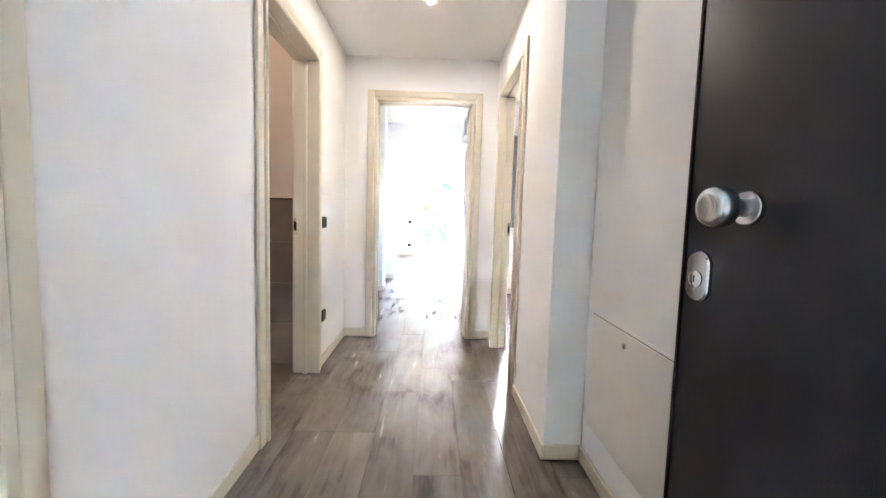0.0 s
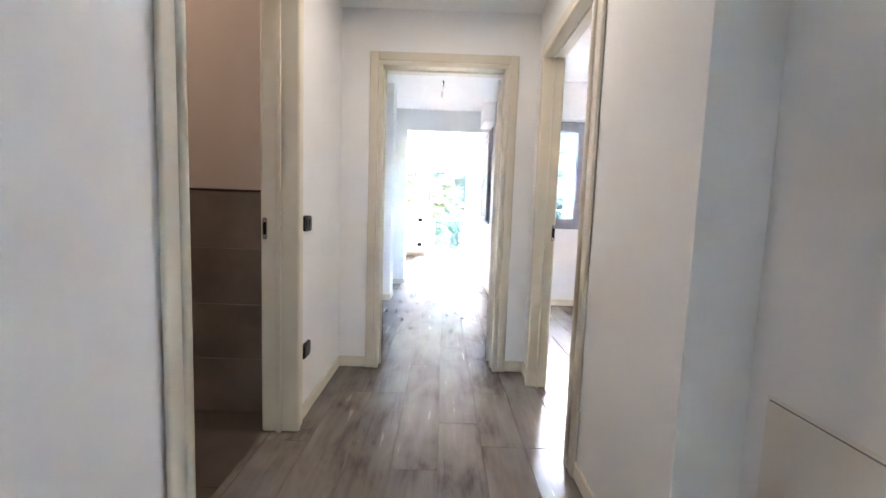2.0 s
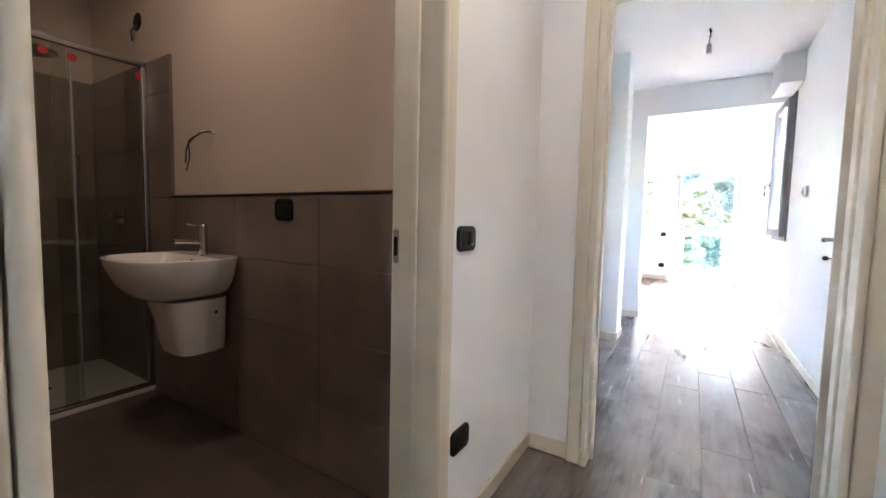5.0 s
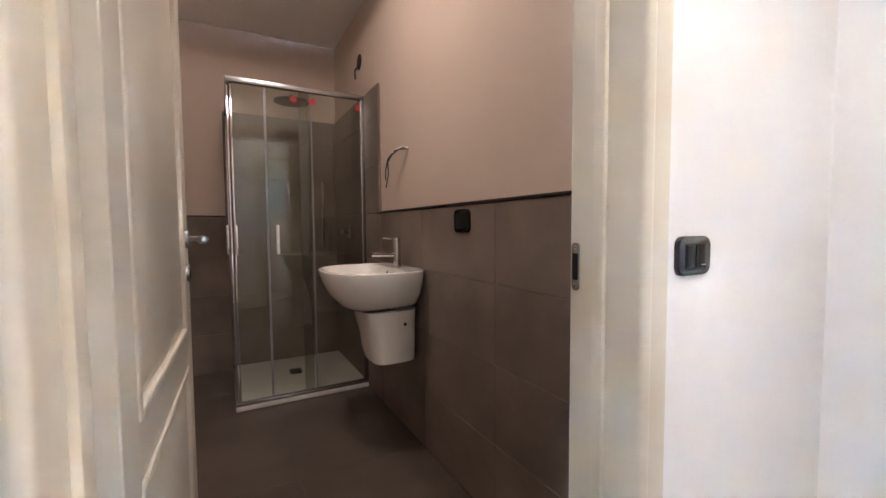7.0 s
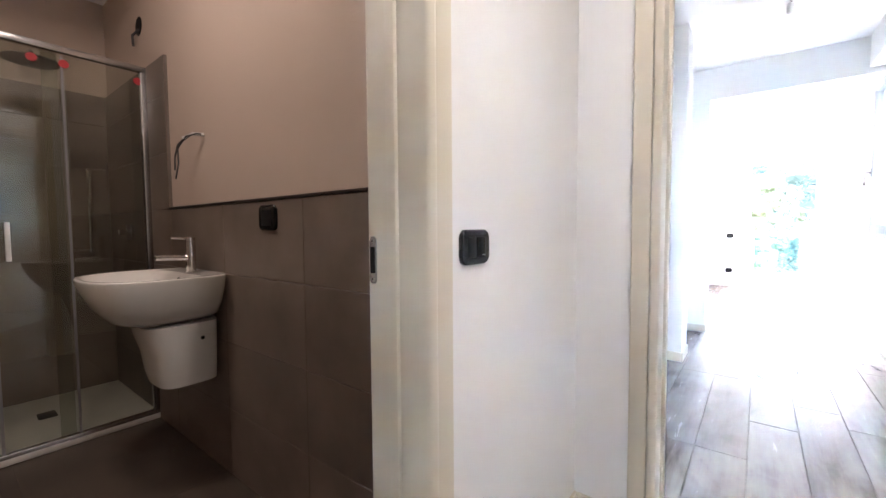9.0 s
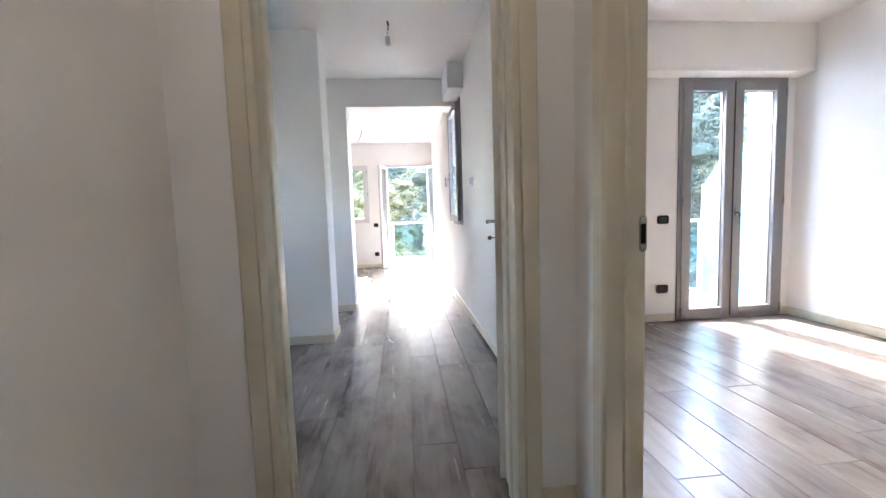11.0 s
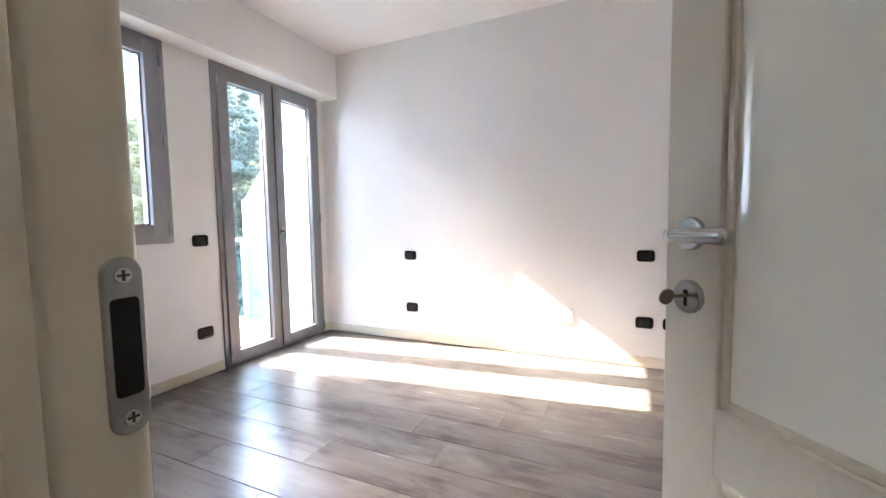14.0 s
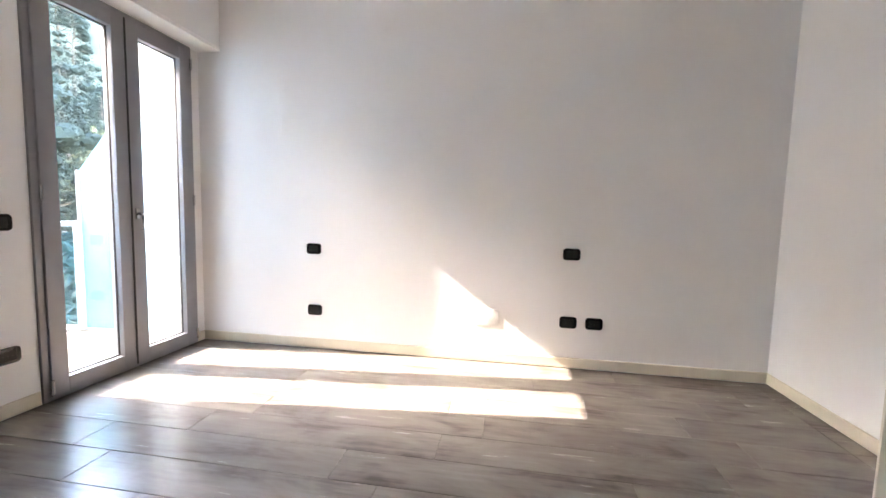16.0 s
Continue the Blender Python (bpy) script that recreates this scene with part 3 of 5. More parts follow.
def door_leaf(door, hinge, angle, w, style, handle_z=1.06, key_side=1):
    """A leaf hinged at a local place of the door, open by angle. style: glazed or panelled."""
    h, t, s = DH - 0.012, 0.02, 0.098
    bm = bmesh.new()
    if style == "glazed":
        zs = [(0.008, 0.16), (0.705, 0.811), (h - 0.11, h)]
    else:
        zs = [(0.008, 0.14), (0.715, 0.815), (h - 0.11, h)]
    box(bm, 0, s, -t, t, 0.008, h, bevel=0.002, seg=1)
    box(bm, w - s, w, -t, t, 0.008, h, bevel=0.002, seg=1)
    for a, b in zs:
        box(bm, s - 0.001, w - s + 0.001, -t + 0.0004, t - 0.0004, a, b, bevel=0.0015, seg=1)
    leaf = part("leaf", bm, LEAF, door, "cream lacquered " + ("half-glazed" if style == "glazed" else "panelled") + " door leaf standing open")
    leaf.matrix_basis = pose(*hinge, 0, 0, angle)

    def raised_panel(a, b):
        bm = boxed(s - 0.002, w - s + 0.002, -t + 0.010, t - 0.010, a - 0.002, b + 0.002)
        box(bm, s + 0.035, w - s - 0.035, -t + 0.004, t - 0.004, a + 0.035, b - 0.035, bevel=0.005, seg=2)
        part("panel", bm, LEAF, leaf, "raised cream door panel")
        bm = bmesh.new()
        for q in (-1, 1):
            y0, y1 = sorted((q * (t - 0.012), q * (t + 0.004)))
            box(bm, s - 0.003, s + 0.016, y0, y1, a - 0.003, b + 0.003, bevel=0.005, seg=3)
            box(bm, w - s - 0.016, w - s + 0.003, y0, y1, a - 0.003, b + 0.003, bevel=0.005, seg=3)
            box(bm, s + 0.015, w - s - 0.015, y0, y1, a - 0.003, a + 0.016, bevel=0.005, seg=3)
            box(bm, s + 0.015, w - s - 0.015, y0, y1, b - 0.016, b + 0.003, bevel=0.005, seg=3)
        part("moulding", bm, LEAF, leaf, "rounded cream panel moulding")
    raised_panel(zs[0][1], zs[1][0])
    if style == "glazed":
        part("glass_pane", boxed(s - 0.005, w - s + 0.005, -0.004, 0.004, zs[1][1] - 0.005, zs[2][0] + 0.005), FROST, leaf, "satin frosted glass pane", smooth=False)
        bm = bmesh.new()
        for q in (-1, 1):
            y0, y1 = sorted((q * 0.004, q * 0.0125))
            box(bm, s, s + 0.012, y0, y1, zs[1][1], zs[2][0], bevel=0.002, seg=1)
            box(bm, w - s - 0.012, w - s, y0, y1, zs[1][1], zs[2][0], bevel=0.002, seg=1)
            box(bm, s + 0.012, w - s - 0.012, y0, y1, zs[1][1], zs[1][1] + 0.012, bevel=0.002, seg=1)
            box(bm, s + 0.012, w - s - 0.012, y0, y1, zs[2][0] - 0.012, zs[2][0], bevel=0.002, seg=1)
        part("glazing_bead", bm, LEAF, leaf)
    else:
        raised_panel(zs[1][1], zs[2][0])
    door_handle(leaf, w - 0.05, handle_z, key_side)
    bm = boxed(w - 0.0005, w + 0.0012, -0.009, 0.009, handle_z - 0.16, handle_z + 0.06, bevel=0.0005, seg=1)
    box(bm, w, w + 0.006, -0.006, 0.006, handle_z - 0.01, handle_z + 0.012, bevel=0.002, seg=1)
    part("latch_plate", bm, STEEL, leaf, "satin chrome latch plate")
    return leaf


def door_frame(name, loc, rz, w, depth, label, strike=0, far_casing=True, nose=0.032, round_=0.0135):
    """Jambs and casings round an opening. Local x across the opening, y through the wall from the hall's face."""
    door = thing(name, loc, label, "door", "", rz, "structure")
    a = w / 2
    for s in (-1, 1):
        x0, x1 = sorted((s * a, s * (a + J - 0.002)))
        part("jamb", boxed(x0, x1, -nose, depth + 0.026, 0.001, DH + 0.0, bevel=round_, seg=5), TRIM, door)
        for q, y in ((0, -0.02), (1, depth + 0.001)):
            if q and not far_casing:
                continue
            x0, x1 = sorted((s * (a + J + 0.001), s * (a + CW)))
            part("casing", boxed(x0, x1, y, y + (0.019 if not q else 0.014), 0.001, DH + CW, bevel=0.006, seg=3), TRIM, door)
    part("head_jamb", boxed(-a - J + 0.002, a + J - 0.002, -nose, depth + 0.026, DH, DH + J - 0.002, bevel=round_, seg=5), TRIM, door)
    for q, y in ((0, -0.0205), (1, depth + 0.0015)):
        if q and not far_casing:
            continue
        part("head_casing", boxed(-a - J - 0.0008, a + J + 0.0008, y, y + (0.019 if not q else 0.014), DH + J + 0.001, DH + CW, bevel=0.006, seg=3), TRIM, door)
    # door stop round the inside of the jambs
    bm = bmesh.new()
    for s in (-1, 1):
        x0, x1 = sorted((s * (a - 0.011), s * (a + 0.001)))
        box(bm, x0, x1, depth * 0.42, depth * 0.62, 0.001, DH - 0.011, bevel=0.003, seg=2)
    box(bm, -a, a, depth * 0.42, depth * 0.62, DH - 0.011, DH + 0.001, bevel=0.003, seg=2)
    part("door_stop", bm, TRIM, door)
    if strike:
        m = pose(strike * (a + 0.0005), depth + (0.011 if depth < 0.1 else 0.004), 1.022, 90, 0, -90 * strike)
        bm = rounded_plate(bmesh.new(), 0.022, 0.105, 0.003, 0.0105, m)
        plate = part("strike_plate", bm, STEEL, door, "satin chrome strike plate with screws")
        bm = rounded_plate(bmesh.new(), 0.015, 0.058, 0.0012, 0.003, m @ Matrix.Translation((0, 0, 0.0026)))
        part("latch_hole", bm, BLACK_MATT, plate, "black latch hole")
        for dz in (-0.042, 0.042):
            bm = lathe(bmesh.new(), [(0.005, 0.0025), (0.0045, 0.0038), (0.002, 0.0040)], m @ Matrix.Translation((0, dz, 0)), 14)
            part("screw", bm, CHROME, plate)
            bm = box(bmesh.new(), -0.0032, 0.0032, -0.0007, 0.0007, 0.0039, 0.0043)
            box(bm, -0.0007, 0.0007, -0.0032, 0.0032, 0.00385, 0.0044)
            part("screw_slot", bm, INK, plate).matrix_basis = m @ Matrix.Translation((0, dz, 0))
    return door


# bathroom door: local x = -y of the world, local y = -x (into the bathroom)
yc = sum(D_BATH) / 2
door = door_frame("door_1", (HX0, yc, 0), 90, D_BATH[1] - D_BATH[0], HX0 - TX1, "ivory door frame with a cream panelled leaf open inwards", 1)
door_leaf(door, (-(D_BATH[1] - D_BATH[0]) / 2 + 0.004, HX0 - TX1 + 0.03, 0), 87.8, 0.79, "panelled", 1.08, 1)
# bedroom door: local y = +x
yc = sum(D_BED) / 2
door = door_frame("door_2", (HX1, yc, 0), -90, D_BED[1] - D_BED[0], BX0 - HX1, "ivory door frame with a half-glazed cream leaf standing ajar", -1)
leaf = door_leaf(door, ((D_BED[1] - D_BED[0]) / 2 + 0.004, BX0 - HX1 + 0.04, 0), 90 + 38.2, 0.782, "glazed", 1.066, 1)
LEAF_BED = leaf
# living room door
xc = sum(D_LIV) / 2
door = door_frame("door_3", (xc, EY0, 0), 0, D_LIV[1] - D_LIV[0], EY1 - EY0, "ivory door frame with a half-glazed cream leaf open inwards", 0, True, 0.0225, 0.004)
door_leaf(door, ((D_LIV[1] - D_LIV[0]) / 2 - 0.004, EY1 - EY0 + 0.03, 0), 76, 0.81, "glazed", 1.05, 1)
# closed cupboard door by the entrance
door = door_frame("door_4", (HX0, 0.325, 0), 90, 0.76, 0.14, "ivory door frame with a closed cream leaf", 0, False, 0.0225, 0.004)
door_leaf(door, (-0.375, 0.055, 0), 0, 0.75, "panelled", 1.05, 0)


def entrance_door():
    d = thing("door_5", (0.682, -0.19, 0), "anthracite armoured entrance door standing open with satin knob", "door", "", 98.6, "structure")
    w = 0.89
    slab = part("leaf", boxed(0, w, -0.035, 0.03, 0.01, 2.09, bevel=0.003), DARK_DOOR, d, "matt anthracite door leaf")
    part("edge_trim", boxed(w, w + 0.004, -0.034, 0.0345, 0.012, 2.088, bevel=0.001, seg=1), DARK_DOOR, d)
    m = pose(w - 0.115, 0.03, 1.143, -90, 0, 0)
    part("knob", lathe(bmesh.new(), [(0.025, 0), (0.025, 0.008), (0.0235, 0.0095), (0.0135, 0.010), (0.0125, 0.030), (0.0145, 0.033), (0.022, 0.037), (0.0275, 0.044), (0.030, 0.052), (0.0298, 0.060), (0.027, 0.068), (0.022, 0.0725), (0.018, 0.0735), (0.014, 0.0715), (0.008, 0.070)], m, 40), STEEL, slab, "round satin chrome door knob")
    m = pose(w - 0.036, 0.03, 1.03, -90, 0, 0)
    bm = rounded_plate(bmesh.new(), 0.046, 0.085, 0.010, 0.0228, m, 10)
    plate = part("lock_plate", bm, STEEL, slab, "oval satin chrome lock escutcheon")
    part("cylinder", lathe(bmesh.new(), [(0.014, 0.0095), (0.014, 0.012), (0.009, 0.0135)], m @ pose(0, 0.004, 0), 24), CHROME, plate)
    part("key_slot", boxed(-0.0015, 0.0015, -0.006, 0.006, 0.0, 0.0012), BLACK, plate).matrix_basis = m @ pose(0, 0.004, 0.0125)
    f = thing("door_6", (0.17, -0.55, 0), "dark steel entrance door frame", "door frame", "", 0, "structure")
    for x in (-0.468, 0.468):
        part("jamb", boxed(x - 0.025 if x > 0 else x, x if x > 0 else x + 0.025, -0.12, 0.0, 0.001, 2.1, bevel=0.004), DARK_DOOR, f)
    part("head_jamb", boxed(-0.468, 0.468, -0.12, 0.0, 2.095, 2.118, bevel=0.004), DARK_DOOR, f)


entrance_door()

# ---- windows ----


def casement(parent, x0, x1, z0, z1, mat, handle=0, hinge=-1, r=0.072, y=0.0, gl=CLEAR):
    """One sash in the local xz plane, its inner face at y. Sub-parts: pane, gasket, handle, hinges."""
    bm = bmesh.new()
    t = 0.075
    box(bm, x0, x0 + r, y, y + t, z0, z1, bevel=0.005)
    box(bm, x1 - r, x1, y, y + t, z0, z1, bevel=0.005)
    box(bm, x0 + r - 0.001, x1 - r + 0.001, y + 0.0005, y + t - 0.0005, z0, z0 + r, bevel=0.004)
    box(bm, x0 + r - 0.001, x1 - r + 0.001, y + 0.0005, y + t - 0.0005, z1 - r, z1, bevel=0.004)
    sash = part("sash", bm, mat, parent)
    part("pane", boxed(x0 + r - 0.005, x1 - r + 0.005, y + 0.046, y + 0.052, z0 + r - 0.005, z1 - r + 0.005), gl, sash, "clear window pane", smooth=False, shadow=False)
    bm = bmesh.new()
    g = 0.006
    for a, b, c, d in ((x0 + r, x0 + r + g, z0 + r, z1 - r), (x1 - r - g, x1 - r, z0 + r, z1 - r), (x0 + r + g, x1 - r - g, z0 + r, z0 + r + g), (x0 + r + g, x1 - r - g, z1 - r - g, z1 - r)):
        box(bm, a, b, y + 0.036, y + 0.0455, c, d)
    part("gasket", bm, GASKET, sash, smooth=False)
    if handle:
        hx, hz = handle
        bm = boxed(hx - 0.013, hx + 0.013, y - 0.010, y + 0.001, hz - 0.035, hz + 0.035, bevel=0.004)
        tube(bm, [(hx, y, hz), (hx, y - 0.04, hz), (hx, y - 0.046, hz - 0.01), (hx, y - 0.046, hz - 0.115)], 0.009, 12)
        part("handle", bm, STEEL, sash, "satin chrome window handle")
    if hinge:
        for hz in (z0 + 0.06, (z0 + z1) / 2, z1 - 0.1):
            hx = x0 - 0.004 if hinge < 0 else x1 + 0.004
            bm = rod(bmesh.new(), (hx, y - 0.008, hz - 0.04), (hx, y - 0.008, hz + 0.04), 0.008, 12)
            part("hinge", bm, STEEL, sash)
    return sash


def window_frame(win, x0, x1, z0, z1, mat, sill=True, r=0.048, y=-0.016):
    bm = bmesh.new()
    box(bm, x0, x0 + r, y, y + 0.085, z0, z1, bevel=0.003)
    box(bm, x1 - r, x1, y, y + 0.085, z0, z1, bevel=0.003)
    box(bm, x0 + r - 0.001, x1 - r + 0.001, y + 0.0005, y + 0.0845, z1 - r, z1, bevel=0.003)
    box(bm, x0 + r - 0.001, x1 - r + 0.001, y + 0.0005, y + 0.0845, z0, z0 + (r if sill else 0.03), bevel=0.003)
    return part("window_frame", bm, mat, win)


# bedroom balcony door
win = thing("window_1", (3.145, BY1, 0), "grey aluminium double balcony door, closed", "balcony door", "", 0, "structure")
window_frame(win, -0.548, 0.548, 0.004, 2.287, ALU, False, 0.055)
casement(win, -0.514, -0.003, 0.026, 2.25, ALU, 0, -1, 0.088, -0.03)
casement(win, 0.003, 0.514, 0.026, 2.25, ALU, (0.034, 1.03), 1, 0.088, -0.03)
part("astragal", boxed(-0.012, -0.002, -0.038, -0.0305, 0.03, 2.246, bevel=0.002), GASKET, win)
# bedroom window
win = thing("window_2", (1.714, BY1, 0.978), "grey aluminium two-sash window, closed", "window", "", 0, "structure")
window_frame(win, -0.555, 0.555, -0.002, 1.308, ALU)
casement(win, -0.515, -0.003, 0.034, 1.271, ALU, 0, -1, 0.088, -0.03)
casement(win, 0.003, 0.515, 0.034, 1.271, ALU, (0.034, 0.55), 1, 0.088, -0.03)
# living room balcony door, both sashes open into the room
win = thing("window_3", (0.13, LY1, 0), "pale aluminium double balcony door, both sashes open", "balcony door", "", 0, "structure")
window_frame(win, -0.49, 0.49, 0.004, 2.2, ALU_WHITE, False)
for s in (-1, 1):
    hold = new("sash_hinge_side", finish("sash_edge", boxed(-0.004, 0.004, -0.004, 0.004, 0.05, 2.15), ALU_WHITE))
    hold.parent = win
    hold.matrix_basis = pose(s * 0.445, -0.03, 0, 0, 0, -108 if s < 0 else 116)
    sx = (0.004, 0.444) if s < 0 else (-0.444, -0.004)
    bm = bmesh.new()
    r = 0.06
    box(bm, sx[0], sx[0] + r, -0.02, 0.03, 0.03, 2.16, bevel=0.004)
    box(bm, sx[1] - r, sx[1], -0.02, 0.03, 0.03, 2.16, bevel=0.004)
    box(bm, sx[0] + r, sx[1] - r, -0.0195, 0.0295, 0.03, 0.03 + r, bevel=0.003)
    box(bm, sx[0] + r, sx[1] - r, -0.0195, 0.0295, 2.16 - r, 2.16, bevel=0.003)
    part("sash", bm, ALU_WHITE, hold, "pale aluminium sash swung inwards")
    part("pane", boxed(sx[0] + r - 0.004, sx[1] - r + 0.004, 0.0, 0.006, 0.09, 2.1), CLEAR, hold, "clear window pane", smooth=False, shadow=False)
# living room window
win = thing("window_4", (-1.23, LY1, 0.98), "pale aluminium two-sash window", "window", "", 0, "structure")
window_frame(win, -0.52, 0.52, -0.002, 1.22, ALU_WHITE)
casement(win, -0.485, -0.003, 0.034, 1.185, ALU_WHITE, 0, -1, 0.07, -0.03)
casement(win, 0.003, 0.485, 0.034, 1.185, ALU_WHITE, (0.03, 0.5), 1, 0.07, -0.03)
# unseen window added in the living room's west wall to let in more daylight
win = thing("window_6", (LX0, 5.0, 1.2), "added small pale aluminium casement window, unseen, for daylight", "window", "", 90, "structure")
window_frame(win, -0.32, 0.32, -0.002, 1.1, ALU_WHITE)
casement(win, -0.285, 0.285, 0.034, 1.065, ALU_WHITE, (0.25, 0.5), -1, 0.07, -0.03)
# casement in the living room's side wall, a little open
win = thing("window_5", (LX1, 7.085, 0.98), "grey aluminium casement window standing ajar", "window", "", -90, "structure")
window_frame(win, -0.365, 0.365, -0.002, 1.40, ALU)
hold = part("sash_pivot", boxed(-0.003, 0.003, -0.003, 0.003, 0.05, 1.35), ALU, win)
hold.matrix_basis = pose(0.325, -0.035, 0, 0, 0, 1.5)
bm = bmesh.new()
for a in ((-0.64, -0.57, 0.04, 1.36), (-0.07, 0.0, 0.04, 1.36), (-0.57, -0.07, 0.04, 0.11), (-0.57, -0.07, 1.29, 1.36)):
    box(bm, a[0], a[1], -0.02, 0.035, a[2], a[3], bevel=0.004)
part("sash", bm, ALU, hold)
part("pane", boxed(-0.574, -0.066, 0.004, 0.01, 0.106, 1.294), CLEAR, hold, "clear window pane", smooth=False, shadow=False)
bm = boxed(-0.618, -0.592, -0.03, -0.019, 0.55, 0.62, bevel=0.004)
tube(bm, [(-0.605, -0.02, 0.585), (-0.605, -0.06, 0.585), (-0.605, -0.066, 0.575), (-0.605, -0.066, 0.47)], 0.009, 12)
part("handle", bm, STEEL, hold, "satin chrome window handle")

# ---- wall plates ----


def on_wall(x, y, z, n):
    """A pose whose local z is the wall's normal n and whose local y is up."""
    nx, ny = n
    right = Vector((-ny, nx, 0))
    return Matrix(((right.x, 0, nx, x), (right.y, 0, ny, y), (0, 1, 0, z), (0, 0, 0, 1)))


def socket(x, y, z, n, kind="blank", w=0.118, h=0.083, where="white wall"):
    names = {"switch": ("light_switch", "black gloss plastic light switch on a " + where), "blank": ("blank_plate", "black plastic cover plate on a " + where),
             "socket": ("power_socket", "black plastic power socket on a " + where)}
    name, label = names[kind]
    e = new(name)
    e.matrix_basis = on_wall(x, y, z, n)
    tagged(e, label, name.replace("_", " "), "black wall plates")
    part("plate", rounded_plate(bmesh.new(), w, h, 0.011, 0.022, Matrix()), GRAPHITE if kind == "switch" or kind == "socket" else BLACK, e)
    if kind == "switch":
        part("surround", rounded_plate(bmesh.new(), w * 0.62, h * 0.62, 0.0022, 0.004, pose(0, 0, 0.0102)), BLACK_MATT, e)
        part("rocker", boxed(-0.004, w * 0.29, -h * 0.27, h * 0.27, 0.0118, 0.0152, bevel=0.0015), BLACK, e)
        part("rocker", boxed(-w * 0.29, -0.006, -h * 0.27, h * 0.27, 0.0118, 0.0140, bevel=0.0015), BLACK_MATT, e)
        part("mark", boxed(w * 0.13, w * 0.25, -h * 0.235, -h * 0.215, 0.0145, 0.0156), WHITE_PLASTIC, e)
    elif kind == "socket":
        part("insert", rounded_plate(bmesh.new(), w * 0.62, h * 0.62, 0.0022, 0.004, pose(0, 0, 0.0102)), BLACK_MATT, e)
        for dx in (-0.019, 0.0, 0.019):
            part("pin_hole", lathe(bmesh.new(), [(0.003, 0.0), (0.0026, 0.0006)], pose(dx, 0, 0.0122), 10), INK, e)
    else:
        part("insert", rounded_plate(bmesh.new(), w * 0.62, h * 0.62, 0.0016, 0.004, pose(0, 0, 0.0102)), BLACK_MATT, e)
    return e


socket(HX0, 2.91, 1.046, (1, 0), "switch")
socket(HX0, 2.90, 0.367, (1, 0), "socket")
for y, z, k in ((4.870, 0.786, "blank"), (4.862, 0.306, "socket"), (2.948, 0.817, "blank"), (2.950, 0.332, "socket"), (2.774, 0.332, "socket")):
    socket(BX1, y, z, (-1, 0), k)
socket(2.456, BY1, 0.982, (0, -1), "blank")
socket(2.457, BY1, 0.317, (0, -1), "socket")
socket(-0.58, LY1, 0.92, (0, -1), "blank", 0.1, 0.083)
socket(-0.585, LY1, 0.29, (0, -1), "socket", 0.1, 0.083)
socket(-1.63, TY1 - 0.004, 1.135, (0, -1), "blank", 0.118, 0.095, "grey tiled wall")


def cover_plate(x, y, z, n, w, h, label, cat="cover plate"):
    e = new("cover_plate")
    e.matrix_basis = on_wall(x, y, z, n)
    tagged(e, label, cat)
    part("cover", rounded_plate(bmesh.new(), w, h, 0.005, 0.004, Matrix()), WHITE_PLASTIC, e)
    part("rim", rounded_plate(bmesh.new(), w * 0.86, h * 0.84, 0.0015, 0.003, pose(0, 0, 0.0045)), WHITE_PLASTIC, e)
    return e


cover_plate(BX1, 3.525, 0.334, (-1, 0), 0.175, 0.118, "white junction box cover flush on the wall")
cover_plate(LX1, 6.86, 0.33, (-1, 0), 0.16, 0.19, "white junction box cover flush on the wall")
cover_plate(LX1, 8.63, 0.35, (-1, 0), 0.12, 0.085, "white socket plate low on the wall")
e = new("thermostat")
e.matrix_basis = on_wall(LX1, 6.06, 1.40, (-1, 0))
tagged(e, "small white room thermostat on the white wall", "thermostat")
part("housing", rounded_plate(bmesh.new(), 0.085, 0.085, 0.022, 0.008, Matrix()), WHITE_PLASTIC, e)
part("dial", lathe(bmesh.new(), [(0.022, 0.021), (0.021, 0.030), (0.018, 0.032)], Matrix(), 24), ALU_WHITE, e)
part("display", boxed(-0.03, -0.005, 0.018, 0.034, 0.0215, 0.0226), ALU, e)

# flush consumer panel in the entrance recess
p = new("electric_panel")
p.matrix_basis = on_wall(RX, 1.40, 0.47, (-1, 0))
tagged(p, "flush cream electric panel door low on the wall", "electric panel")
part("panel_frame", boxed(-0.305, 0.305, -0.255, 0.255, -0.004, 0.003, bevel=0.001), PANEL, p)
pd = part("panel_door", boxed(-0.293, 0.293, -0.243, 0.243, 0.0032, 0.008, bevel=0.0015), PANEL, p, "cream lacquered panel door")
# Thin grey strips paint the shade in the gap round the panel door.
bm = bmesh.new()
for a in ((-0.297, -0.293, -0.247, 0.247), (0.293, 0.297, -0.247, 0.247), (-0.293, 0.293, 0.243, 0.247), (-0.293, 0.293, -0.247, -0.243)):
    box(bm, a[0], a[1], a[2], a[3], 0.0028, 0.0036)
part("shadow_gap", bm, ALU, p)
part("panel_lock", lathe(bmesh.new(), [(0.010, 0.0075), (0.010, 0.012), (0.007, 0.0135)], pose(0.0, 0.195, 0), 20), STEEL, pd, "small round chrome cam lock")

# ---- lamps and loose cables ----


def downlight(x, y, z):
    e = thing("downlight", (x, y, z), "small round recessed white LED downlight in the ceiling", "downlight", "")
    part("ring", lathe(bmesh.new(), [(0.021, 0.0), (0.024, -0.005), (0.034, -0.005), (0.036, 0.0)], Matrix(), 32), WHITE_PLASTIC, e)
    part("lens", lathe(bmesh.new(), [(0.022, -0.001), (0.022, -0.004)], Matrix(), 24), LAMP_GLOW, e, "glowing lens")


downlight(0.02, 2.66, HC)


